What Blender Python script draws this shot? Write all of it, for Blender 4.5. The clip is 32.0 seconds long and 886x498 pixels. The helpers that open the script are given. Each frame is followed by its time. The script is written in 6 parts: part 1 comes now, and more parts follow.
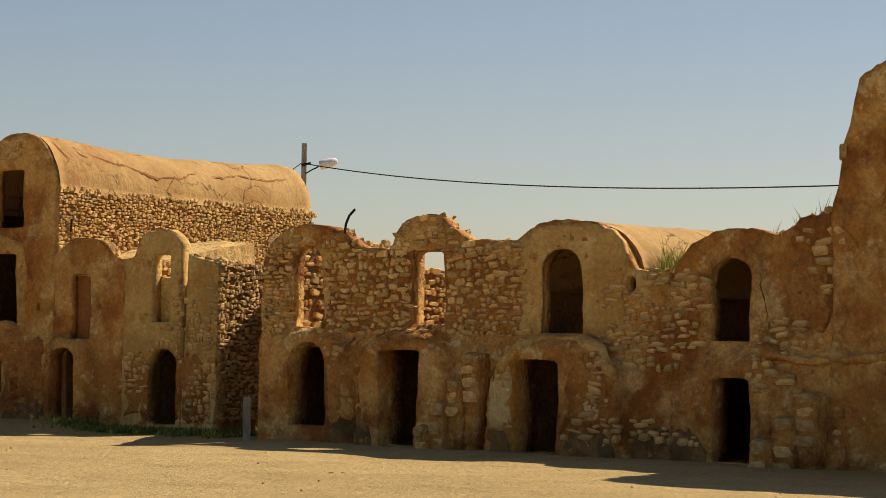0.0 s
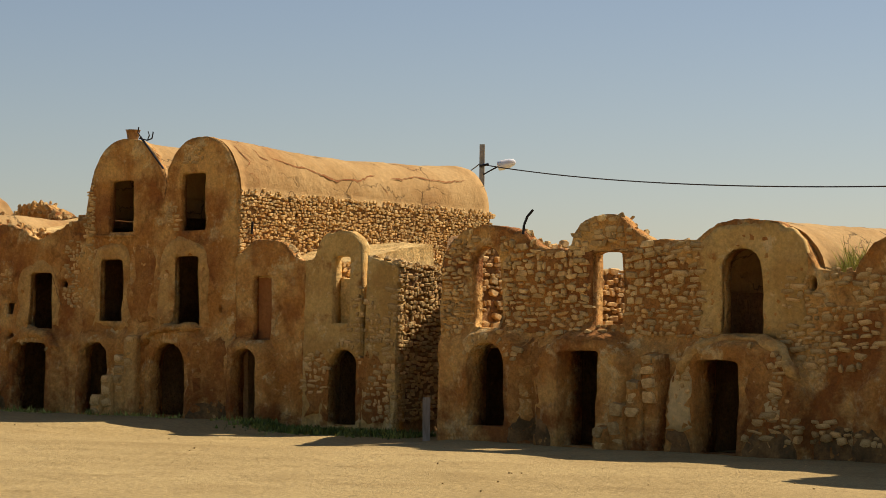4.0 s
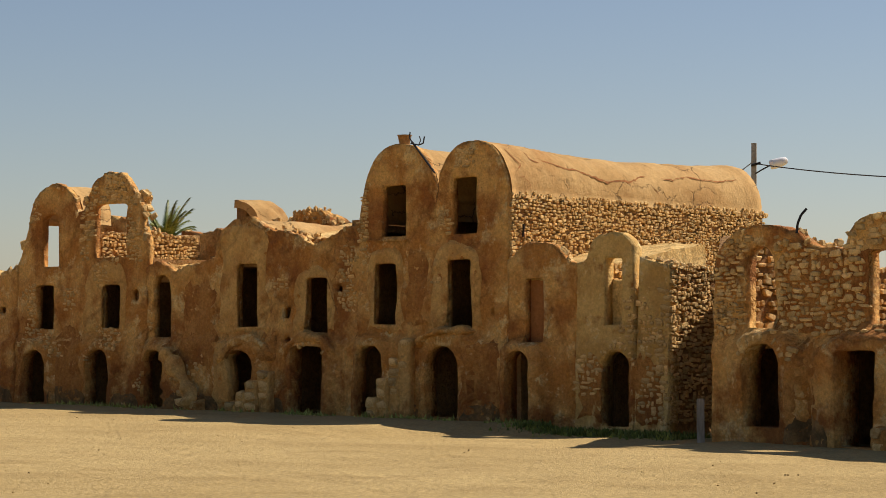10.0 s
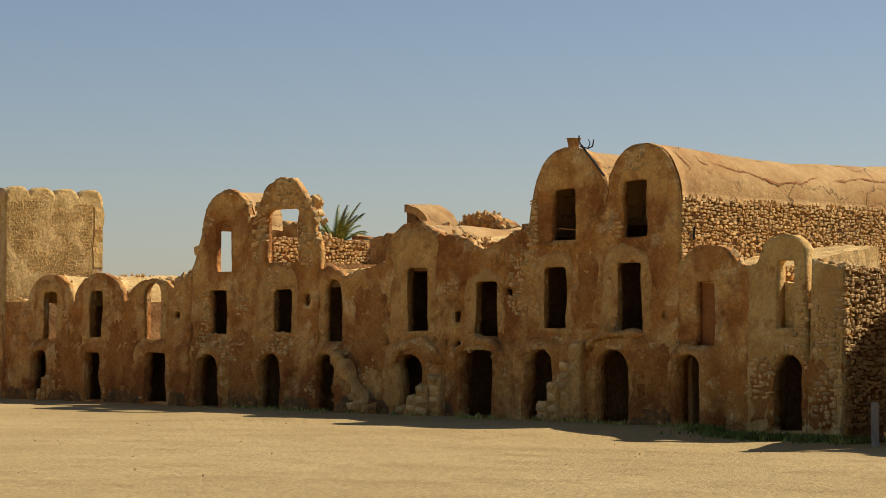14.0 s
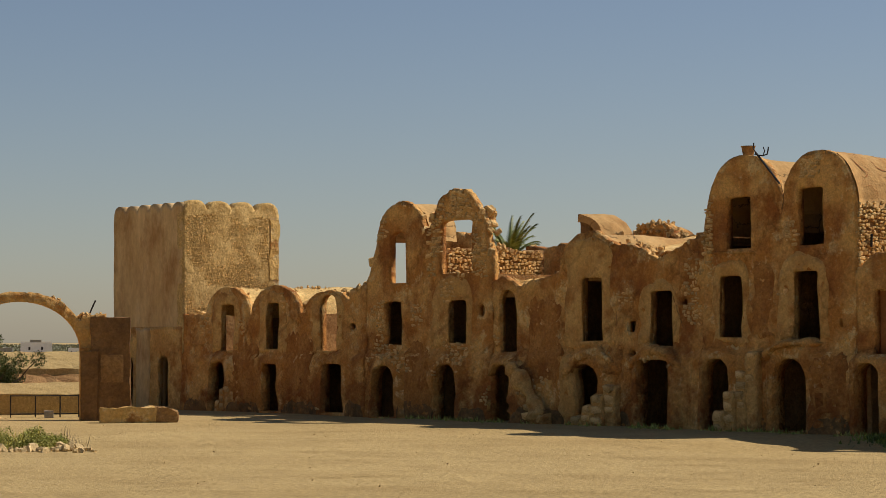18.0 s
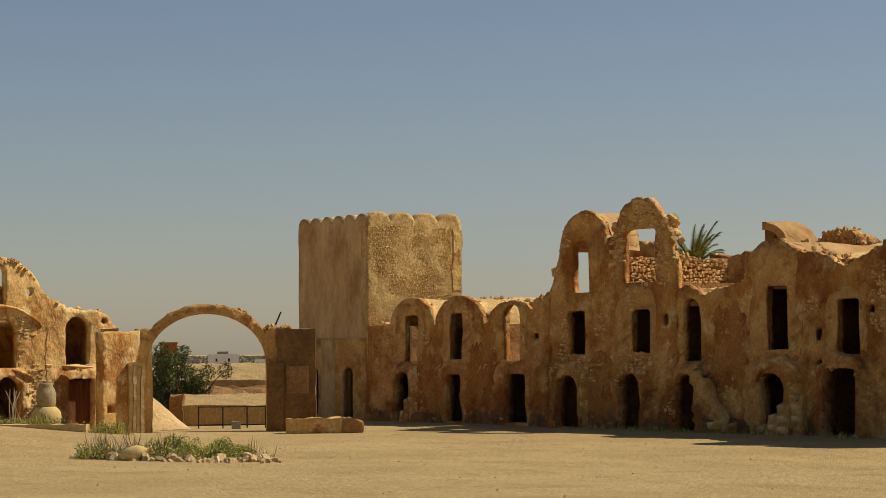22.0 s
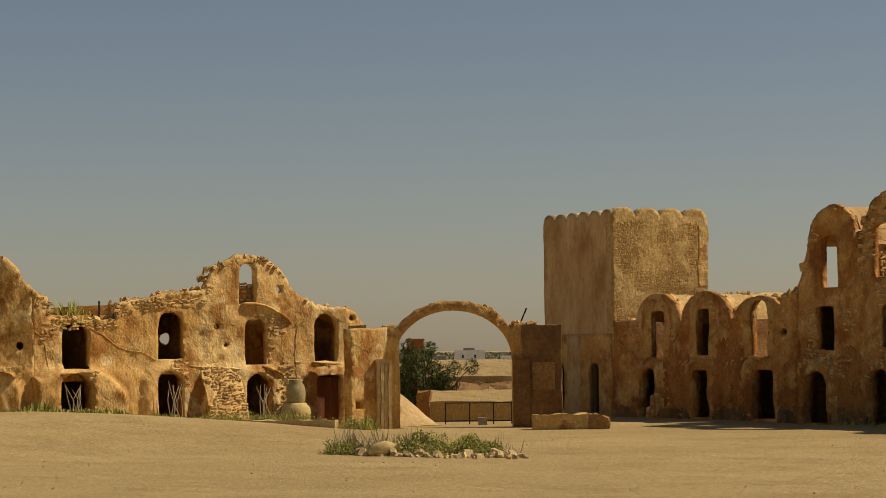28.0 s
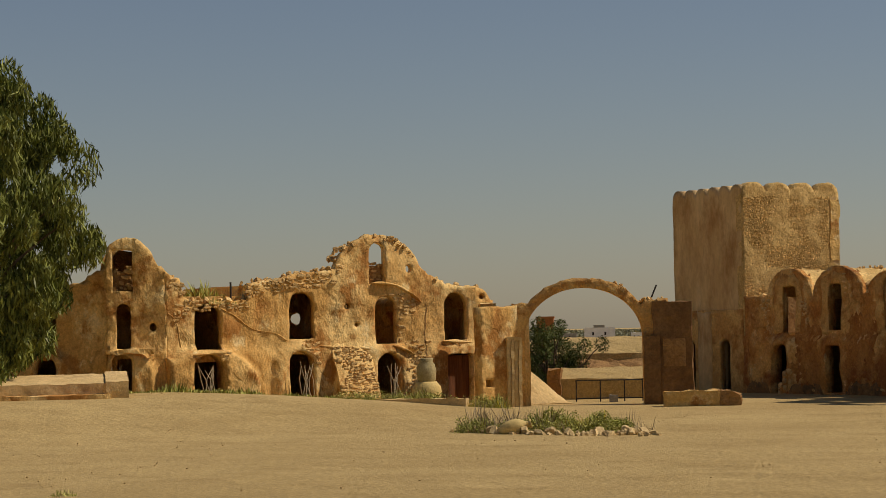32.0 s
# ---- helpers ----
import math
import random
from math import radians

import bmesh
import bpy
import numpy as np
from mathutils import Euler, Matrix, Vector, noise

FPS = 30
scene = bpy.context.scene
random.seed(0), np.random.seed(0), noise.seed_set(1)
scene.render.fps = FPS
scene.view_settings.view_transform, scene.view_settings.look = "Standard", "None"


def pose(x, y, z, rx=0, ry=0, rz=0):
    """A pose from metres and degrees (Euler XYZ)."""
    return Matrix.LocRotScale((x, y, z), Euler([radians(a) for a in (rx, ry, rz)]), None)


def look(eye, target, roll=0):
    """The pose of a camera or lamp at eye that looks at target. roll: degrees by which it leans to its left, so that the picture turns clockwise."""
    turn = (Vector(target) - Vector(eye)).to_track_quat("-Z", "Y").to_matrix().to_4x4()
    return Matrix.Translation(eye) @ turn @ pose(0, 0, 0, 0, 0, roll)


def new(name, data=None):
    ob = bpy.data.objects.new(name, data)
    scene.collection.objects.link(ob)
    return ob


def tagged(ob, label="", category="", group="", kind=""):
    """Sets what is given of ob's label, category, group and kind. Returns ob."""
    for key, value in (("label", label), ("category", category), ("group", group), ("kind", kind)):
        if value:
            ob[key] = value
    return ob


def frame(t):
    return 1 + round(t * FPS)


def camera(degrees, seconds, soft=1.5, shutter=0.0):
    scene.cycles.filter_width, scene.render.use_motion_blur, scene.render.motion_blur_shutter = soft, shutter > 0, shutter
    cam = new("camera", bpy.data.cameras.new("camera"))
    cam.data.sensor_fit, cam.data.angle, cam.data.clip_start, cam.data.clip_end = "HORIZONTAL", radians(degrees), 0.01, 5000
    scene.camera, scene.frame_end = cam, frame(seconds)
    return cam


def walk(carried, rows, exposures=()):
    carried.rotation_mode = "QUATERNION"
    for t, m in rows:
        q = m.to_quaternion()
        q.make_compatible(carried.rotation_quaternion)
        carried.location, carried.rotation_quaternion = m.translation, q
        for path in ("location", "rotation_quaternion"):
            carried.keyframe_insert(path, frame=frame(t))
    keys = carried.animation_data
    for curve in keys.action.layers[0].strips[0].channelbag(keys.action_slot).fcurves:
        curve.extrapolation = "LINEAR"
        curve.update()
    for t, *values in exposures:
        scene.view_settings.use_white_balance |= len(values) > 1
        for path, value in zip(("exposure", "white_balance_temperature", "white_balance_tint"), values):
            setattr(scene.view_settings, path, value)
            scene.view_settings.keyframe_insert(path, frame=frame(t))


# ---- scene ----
cam = camera(22.06, 32.0, soft=0.75)
EYE = (0.0, 0.0, 2.4)
# seconds, tilt, lean, turn
TURNS = (
    (0.0, 92.034, -0.885, 0.075),
    (0.5, 92.025, -0.903, 0.643),
    (1.0, 92.015, -0.907, 1.209),
    (1.5, 92.004, -0.906, 1.772),
    (2.0, 91.994, -0.900, 2.332),
    (2.5, 91.990, -0.887, 2.889),
    (3.0, 91.990, -0.865, 3.446),
    (3.5, 91.990, -0.817, 4.007),
    (5.5, 91.962, -0.639, 6.293),
    (6.0, 91.959, -0.616, 6.861),
    (6.5, 91.957, -0.584, 7.430),
    (7.0, 91.954, -0.535, 8.001),
    (7.5, 91.952, -0.464, 8.574),
    (8.0, 91.953, -0.407, 9.146),
    (8.5, 91.957, -0.386, 9.719),
    (9.0, 91.962, -0.371, 10.291),
    (9.5, 91.966, -0.336, 10.862),
    (10.0, 91.970, -0.293, 11.428),
    (10.5, 91.977, -0.261, 11.985),
    (11.0, 91.984, -0.220, 12.537),
    (11.5, 91.990, -0.178, 13.080),
    (12.0, 91.998, -0.167, 13.617),
    (12.5, 92.009, -0.163, 14.150),
    (13.0, 92.020, -0.158, 14.681),
    (13.5, 92.032, -0.157, 15.205),
    (14.0, 92.047, -0.150, 15.712),
    (14.5, 92.062, -0.140, 16.194),
    (16.5, 92.191, 0.034, 18.388),
    (17.0, 92.227, 0.096, 18.962),
    (17.5, 92.269, 0.143, 19.535),
    (18.0, 92.309, 0.177, 20.107),
    (18.5, 92.342, 0.224, 20.679),
    (19.0, 92.372, 0.272, 21.257),
    (19.5, 92.403, 0.307, 21.837),
    (20.0, 92.437, 0.345, 22.417),
    (20.5, 92.476, 0.385, 22.995),
    (21.0, 92.516, 0.425, 23.573),
    (21.5, 92.554, 0.464, 24.151),
    (22.0, 92.586, 0.497, 24.727),
    (22.5, 92.615, 0.522, 25.297),
    (23.0, 92.640, 0.531, 25.855),
    (23.5, 92.660, 0.532, 26.401),
    (24.0, 92.676, 0.524, 26.935),
    (24.5, 92.685, 0.517, 27.461),
    (25.0, 92.691, 0.523, 27.977),
    (25.5, 92.696, 0.529, 28.481),
    (27.5, 92.633, 0.547, 30.402),
    (28.0, 92.548, 0.629, 30.911),
    (28.5, 92.461, 0.710, 31.421),
    (29.0, 92.373, 0.778, 31.934),
    (29.5, 92.283, 0.843, 32.447),
    (30.0, 92.203, 0.896, 32.938),
    (30.5, 92.139, 0.976, 33.370),
    (31.0, 92.093, 1.096, 33.722),
    (31.5, 92.066, 1.169, 33.985),
    (32.0, 92.049, 1.178, 34.184),
)
walk(cam, [(t, pose(*EYE, rx, ry, rz)) for t, rx, ry, rz in TURNS],
     exposures=((0.0, 0.20, 7050, 18), (6.0, 0.18, 6750, 17.5), (12.0, 0.21, 6480, 17.5), (19.0, -0.11, 6430, 17.5), (25.0, -0.12, 6980, 18), (28.0, -0.37, 7160, 18.5), (32.0, -0.42, 6800, 18)))

# ---- sky and sun ----
SUN_TURN, SUN_HEIGHT = 37.5, 49.0
sky_world = bpy.data.worlds.new("sky")
scene.world = sky_world
sky_world.use_nodes = True
wn = sky_world.node_tree.nodes
sky = wn.new("ShaderNodeTexSky")
sky.sky_type, sky.sun_disc = "NISHITA", False
sky.sun_elevation, sky.sun_rotation = radians(SUN_HEIGHT), radians(90 - SUN_TURN)
sky.air_density, sky.dust_density, sky.ozone_density = 1.0, 0.4, 1.4
wn["Background"].inputs["Strength"].default_value = 0.065
sky_world.node_tree.links.new(sky.outputs[0], wn["Background"].inputs["Color"])
sun_data = bpy.data.lights.new("sun", "SUN")
sun_data.energy, sun_data.angle, sun_data.color = 4.6, radians(0.53), (1.0, 0.93, 0.80)
sun = new("sun", sun_data)
sun_way = Vector((math.cos(radians(SUN_TURN)) * math.cos(radians(SUN_HEIGHT)),
                  math.sin(radians(SUN_TURN)) * math.cos(radians(SUN_HEIGHT)), math.sin(radians(SUN_HEIGHT))))
sun.matrix_world = look(sun_way * 200, (0, 0, 0))


# ---- materials ----
def material(name, dark, light, rough=0.95, big=0.7, small=9.0, bump=0.35, spread=(0.35, 0.65), speck=0.0, metal=0.0,
             stain=None, stain_scale=0.35, stain_span=(0.5, 0.7), pale=None, pale_span=(0.58, 0.68), islands=0.0, objects=0.0,
             bump_scale=None, streak=1.0, grain=0.55, pits=0.0, cracks=0.0, crack_shape=(1, 1, 1), coarse=0.0, crack_dark=0.35):
    """A worn surface: two tones, stains, pale patches, grain, pits and cracks, with relief at two scales."""
    m = bpy.data.materials.new(name)
    m.use_nodes = True
    nt, nd = m.node_tree, m.node_tree.nodes
    bsdf = nd["Principled BSDF"]
    bsdf.inputs["Roughness"].default_value = rough
    bsdf.inputs["Metallic"].default_value = metal
    bsdf.inputs["Specular IOR Level"].default_value = 0.2 if metal == 0 else 0.5
    tc = nd.new("ShaderNodeTexCoord")
    mp = nd.new("ShaderNodeMapping")
    mp.inputs["Scale"].default_value = (1, 1, 1 / streak)
    nt.links.new(tc.outputs["Object"], mp.inputs["Vector"])

    def tex(scale, detail=6, rgh=0.6):
        t = nd.new("ShaderNodeTexNoise")
        t.inputs["Scale"].default_value, t.inputs["Detail"].default_value, t.inputs["Roughness"].default_value = scale, detail, rgh
        nt.links.new(mp.outputs[0], t.inputs["Vector"])
        return t

    def ramp(src, a, b, c=0.0, d=1.0):
        r = nd.new("ShaderNodeMapRange")
        for key, val in (("From Min", a), ("From Max", b), ("To Min", c), ("To Max", d)):
            r.inputs[key].default_value = val
        nt.links.new(src, r.inputs["Value"])
        return r.outputs[0]

    def mix(fac, a, b, blend="MIX"):
        x = nd.new("ShaderNodeMix")
        x.data_type, x.blend_type = "RGBA", blend
        for sock, val in ((x.inputs[0], fac), (x.inputs[6], a), (x.inputs[7], b)):
            if isinstance(val, (int, float)):
                sock.default_value = val
            elif isinstance(val, tuple):
                sock.default_value = (*val, 1)
            else:
                nt.links.new(val, sock)
        return x.outputs[2]

    def scaled(col, by):
        cx = nd.new("ShaderNodeVectorMath")
        cx.operation = "SCALE"
        nt.links.new(col, cx.inputs[0])
        nt.links.new(by, cx.inputs["Scale"])
        return cx.outputs[0]

    col = mix(ramp(tex(big).outputs["Fac"], *spread), dark, light)
    if pale:
        col = mix(ramp(tex(big * 1.7 + 0.13, 7, 0.7).outputs["Fac"], *pale_span), col, pale)
    if stain:
        col = mix(ramp(tex(stain_scale, 7, 0.68).outputs["Fac"], *stain_span), col, stain)
    col = scaled(col, ramp(tex(small, 8, 0.75).outputs["Fac"], 0.28, 0.72, 1 - grain * 0.6, 1 + grain * 0.4))
    if speck:
        col = scaled(col, ramp(tex(small * 5, 2, 0.5).outputs["Fac"], 0.60, 0.70, 1.0, 1 + speck))
    relief_nodes = [(tex(bump_scale or small * 1.3, 8, 0.7).outputs["Fac"], bump, 0.06)]
    if coarse:
        relief_nodes.append((tex(big * 3.1, 5, 0.6).outputs["Fac"], coarse, 0.25))
    if pits:
        vo = nd.new("ShaderNodeTexVoronoi")
        vo.inputs["Scale"].default_value = pits
        nt.links.new(mp.outputs[0], vo.inputs["Vector"])
        deep = ramp(vo.outputs["Distance"], 0.12, 0.42)
        col = scaled(col, ramp(deep, 0, 1, 0.55, 1.0))
        relief_nodes.append((deep, 0.5, 0.04))
    if cracks:
        wob = nd.new("ShaderNodeVectorMath")
        wob.operation = "MULTIPLY_ADD"
        nt.links.new(tex(1.3, 5, 0.6).outputs["Color"], wob.inputs[0])
        wob.inputs[1].default_value = (1.1, 1.1, 1.1)
        nt.links.new(mp.outputs[0], wob.inputs[2])
        vo = nd.new("ShaderNodeTexVoronoi")
        vo.feature = "DISTANCE_TO_EDGE"
        vo.inputs["Scale"].default_value = cracks
        shape = nd.new("ShaderNodeMapping")
        shape.inputs["Scale"].default_value = crack_shape
        nt.links.new(wob.outputs[0], shape.inputs["Vector"])
        nt.links.new(shape.outputs[0], vo.inputs["Vector"])
        wide = ramp(vo.outputs["Distance"], 0.002, 0.022)
        some = ramp(tex(0.7, 3, 0.5).outputs["Fac"], 0.44, 0.52, 1.0, 0.0)
        top = nd.new("ShaderNodeMath")
        top.operation = "MAXIMUM"
        nt.links.new(wide, top.inputs[0])
        nt.links.new(some, top.inputs[1])
        col = scaled(col, ramp(top.outputs[0], 0, 1, crack_dark, 1.0))
        relief_nodes.append((top.outputs[0], 0.7 - 0.6 * crack_dark, 0.04))
    for amount, node, socket in ((islands, "ShaderNodeNewGeometry", "Random Per Island"), (objects, "ShaderNodeObjectInfo", "Random")):
        if amount:
            col = scaled(col, ramp(nd.new(node).outputs[socket], 0, 1, 1 - amount, 1 + amount * 0.6))
    nt.links.new(col, bsdf.inputs["Base Color"])
    last = None
    for height, strength, dist in relief_nodes:
        if strength:
            bp = nd.new("ShaderNodeBump")
            bp.inputs["Strength"].default_value, bp.inputs["Distance"].default_value = strength, dist
            nt.links.new(height, bp.inputs["Height"])
            if last:
                nt.links.new(last, bp.inputs["Normal"])
            last = bp.outputs[0]
    if last:
        nt.links.new(last, bsdf.inputs["Normal"])
    return m


PLASTER = material("ochre_plaster", (0.56, 0.250, 0.060), (0.76, 0.440, 0.136), big=0.9, small=13, bump=0.7, bump_scale=11, coarse=0.9, grain=0.65, spread=(0.42, 0.58),
                   stain=(0.36, 0.135, 0.033), stain_scale=0.6, stain_span=(0.47, 0.60), pale=(0.80, 0.56, 0.235), pale_span=(0.55, 0.62), cracks=0.3, crack_dark=0.7)
PLASTER_PALE = material("pale_plaster", (0.56, 0.335, 0.100), (0.70, 0.465, 0.160), big=0.8, small=11, bump=0.7, bump_scale=7, coarse=0.5, grain=0.55, spread=(0.43, 0.57),
                        stain=(0.40, 0.185, 0.050), stain_scale=0.9, stain_span=(0.55, 0.63), pale=(0.75, 0.55, 0.25), pale_span=(0.57, 0.61))
PLASTER_SUN = material("straw_plaster", (0.68, 0.395, 0.118), (0.86, 0.590, 0.225), big=0.55, small=14, bump=0.34, bump_scale=15, coarse=0.45, grain=0.68, streak=1.25, spread=(0.42, 0.58),
                       stain=(0.47, 0.220, 0.055), stain_scale=0.9, stain_span=(0.495, 0.59), pale=(0.86, 0.65, 0.30), pale_span=(0.56, 0.61), cracks=0.35, crack_dark=0.68)
RED_PLASTER = material("rust_red_plaster", (0.46, 0.190, 0.046), (0.60, 0.295, 0.080), big=1.3, small=12, bump=0.8, bump_scale=9, coarse=0.9, grain=0.7, stain=(0.36, 0.135, 0.034), stain_scale=0.9, stain_span=(0.48, 0.62))
VAULT = material("vault_render", (0.44, 0.258, 0.088), (0.56, 0.358, 0.140), big=0.6, small=6, bump=0.5, coarse=0.2, grain=0.4, stain=(0.40, 0.20, 0.062), cracks=0.8, crack_shape=(0.5, 0.5, 1.6))
GABLE = material("buff_gable_plaster", (0.57, 0.305, 0.088), (0.74, 0.475, 0.165), big=1.0, small=11, bump=0.6, bump_scale=7, coarse=0.6, grain=0.6, stain=(0.45, 0.215, 0.060), stain_scale=0.9, stain_span=(0.50, 0.62), cracks=0.3, crack_dark=0.75)
STONE = material("rubble_stone", (0.60, 0.345, 0.112), (0.86, 0.610, 0.265), big=3, small=14, bump=0.6, grain=0.55, objects=0.32)
STONE_FAR = material("packed_stone", (0.60, 0.345, 0.112), (0.85, 0.600, 0.258), big=3, small=14, bump=0.6, grain=0.55, islands=0.35)
PALE_LIME = material("pale_lime_render", (0.57, 0.395, 0.165), (0.74, 0.54, 0.25), big=0.8, small=9, bump=0.5, grain=0.5, stain=(0.42, 0.28, 0.12), stain_scale=0.8, stain_span=(0.55, 0.68))
STONE_PALE = material("bleached_stone", (0.60, 0.42, 0.18), (0.84, 0.64, 0.32), big=3, small=14, bump=0.5, grain=0.4, objects=0.25)
PEBBLE = material("sand_pebble", (0.50, 0.34, 0.14), (0.66, 0.47, 0.22), big=3, small=14, bump=0.2, islands=0.3)
PEBBLE_DASH = material("pebble_dash", (0.60, 0.385, 0.130), (0.80, 0.555, 0.215), big=1.5, small=12, bump=0.6, bump_scale=9, grain=0.8, islands=0.3)
RUST = material("rust_plaster", (0.30, 0.115, 0.035), (0.38, 0.16, 0.050), big=1.0, small=10, bump=0.5, grain=0.5)
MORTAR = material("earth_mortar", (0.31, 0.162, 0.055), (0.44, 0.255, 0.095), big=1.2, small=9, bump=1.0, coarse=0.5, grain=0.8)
# Albedo lowered to paint shade on the gate pier; also core, blocking and cracks.
SHADE_EARTH = material("shade_dark_earth_plaster", (0.20, 0.104, 0.038), (0.30, 0.165, 0.062), big=1.0, small=9, bump=0.7, coarse=0.5, grain=0.7)
TOWER = material("buff_render", (0.53, 0.345, 0.145), (0.67, 0.475, 0.230), big=0.6, small=5, bump=0.4, streak=2.2, grain=0.4,
                 stain=(0.41, 0.235, 0.088), stain_scale=0.7, stain_span=(0.49, 0.65), pale=(0.68, 0.50, 0.26))
GROUND = material("packed_sand", (0.445, 0.312, 0.120), (0.525, 0.378, 0.154), big=0.16, small=11, bump=0.9, grain=0.75, speck=0.35, bump_scale=10, coarse=0.5, stain=(0.385, 0.262, 0.096), stain_scale=0.5, stain_span=(0.5, 0.75))
DAMP = material("damp_plaster", (0.27, 0.140, 0.048), (0.38, 0.205, 0.072), big=1.6, small=10, bump=0.7, coarse=0.6, grain=0.7, stain=(0.17, 0.105, 0.042), stain_scale=1.4, stain_span=(0.46, 0.6))
WOOD = material("old_wood", (0.13, 0.052, 0.024), (0.24, 0.105, 0.045), big=4, small=20, bump=0.4, streak=8.0)
PALE_WOOD = material("bleached_wood", (0.35, 0.29, 0.22), (0.50, 0.43, 0.34), big=4, small=20, bump=0.3, streak=8.0)
IRON = material("dark_iron", (0.02, 0.019, 0.018), (0.05, 0.045, 0.04), rough=0.6, big=5, small=30, bump=0.1)
CONCRETE = material("concrete", (0.26, 0.25, 0.21), (0.38, 0.36, 0.31), big=2, small=15, bump=0.2)
WHITE = material("white_paint", (0.70, 0.70, 0.68), (0.82, 0.82, 0.80), rough=0.6, big=1, small=8, bump=0.05, grain=0.1)
LEAF = material("green_leaf", (0.085, 0.115, 0.018), (0.28, 0.30, 0.062), rough=0.5, big=2, small=10, bump=0, grain=0.3, islands=0.5)
LEAF_PINE = material("bush_leaf", (0.060, 0.088, 0.020), (0.17, 0.20, 0.050), rough=0.7, big=2, small=10, bump=0, islands=0.4)
WEED = material("weed_leaf", (0.30, 0.32, 0.055), (0.56, 0.53, 0.15), rough=0.7, big=3, small=10, bump=0, islands=0.5)
SCRUB = material("far_scrub_leaf", (0.17, 0.18, 0.10), (0.30, 0.30, 0.19), rough=0.8, big=0.2, small=2, bump=0, islands=0.4)
FLOWER = material("yellow_flower", (0.55, 0.42, 0.03), (0.65, 0.52, 0.06), rough=0.7, big=3, small=10, bump=0)
DRY = material("dry_stalk", (0.32, 0.24, 0.13), (0.45, 0.36, 0.22), rough=0.9, big=3, small=10, bump=0, islands=0.3)
BARK = material("bark", (0.10, 0.07, 0.045), (0.22, 0.16, 0.10), big=4, small=18, bump=0.8, streak=4.0)
JAR = material("jar_clay", (0.58, 0.42, 0.15), (0.70, 0.53, 0.21), rough=0.8, big=3, small=14, bump=0.25, grain=0.4)
JAR_GREEN = material("weathered_jar_clay", (0.34, 0.27, 0.12), (0.48, 0.39, 0.19), rough=0.8, big=3, small=14, bump=0.35)


# ---- building blocks ----
def thing(name, at, label, category, group="", kind=""):
    ob = new(name)
    ob.location = at
    ob.empty_display_size = 0.2
    return tagged(ob, label, category, group, kind)


def part(name, source, mat, parent=None, label="", smooth=False):
    """One mesh object; source is a bmesh or (verts, faces) in world metres."""
    me = bpy.data.meshes.new(name)
    base = Vector((0, 0, 0))
    up = parent
    while up is not None:
        base += up.location
        up = up.parent
    if isinstance(source, tuple):
        v = np.asarray(source[0], float) - np.array(base)
        me.from_pydata(v.tolist(), [], source[1])
    else:
        bmesh.ops.translate(source, verts=source.verts, vec=-base)
        source.to_mesh(me)
        source.free()
    me.materials.append(mat)
    if smooth:
        me.polygons.foreach_set("use_smooth", [True] * len(me.polygons))
    ob = new(name, me)
    if parent is not None:
        ob.parent = parent
    if label:
        ob["label"] = label
    return ob


def joined(pieces):
    """(verts, faces) of several such pairs."""
    vs, fs, n = [], [], 0
    for v, f in pieces:
        vs.append(np.asarray(v, float))
        fs += [[i + n for i in face] for face in f]
        n += len(v)
    return np.concatenate(vs), fs


class Line:
    """A wall line on the plan: start, direction along it and the way out of it towards the court."""

    def __init__(self, ox, oy, ux, uy):
        self.o, self.u = np.array((ox, oy)), np.array((ux, uy)) / math.hypot(ux, uy)
        n = np.array((-self.u[1], self.u[0]))
        self.n = n if n @ -self.o > 0 else -n

    def at(self, s, n, z):
        p = self.o + self.u * s + self.n * n
        return (p[0], p[1], z)

    def many(self, s, n, z):
        s, n, z = np.broadcast_arrays(np.asarray(s, float), np.asarray(n, float), np.asarray(z, float))
        p = self.o + s[..., None] * self.u + n[..., None] * self.n
        return np.concatenate([p, z[..., None]], -1)

    def turn(self):
        return math.atan2(self.u[1], self.u[0])


def rough(p, scale, seed=0.0):
    return noise.noise(Vector((p[0] * scale + seed, p[1] * scale - seed, p[2] * scale + seed * 0.5)))


def superarch(x, hw, zs, zt, p=2.2):
    """Height of an arch at distance x from its middle."""
    a = np.clip(1 - np.abs(np.asarray(x) / hw) ** p, 0, None)
    return zs + (zt - zs) * a ** (1 / p)


def skyline(pieces):
    """Height of a wall's top along it: the highest of its straight runs and arches."""
    def top(s):
        z = -1.0
        for piece in pieces:
            if piece[0] == "run":
                _, s0, z0, s1, z1 = piece
                if s0 <= s <= s1:
                    z = max(z, z0 + (z1 - z0) * (s - s0) / (s1 - s0))
            else:
                _, sc, hw, zs, zt = piece
                if abs(s - sc) < hw:
                    z = max(z, float(superarch(s - sc, hw, zs, zt)))
        return z
    return top


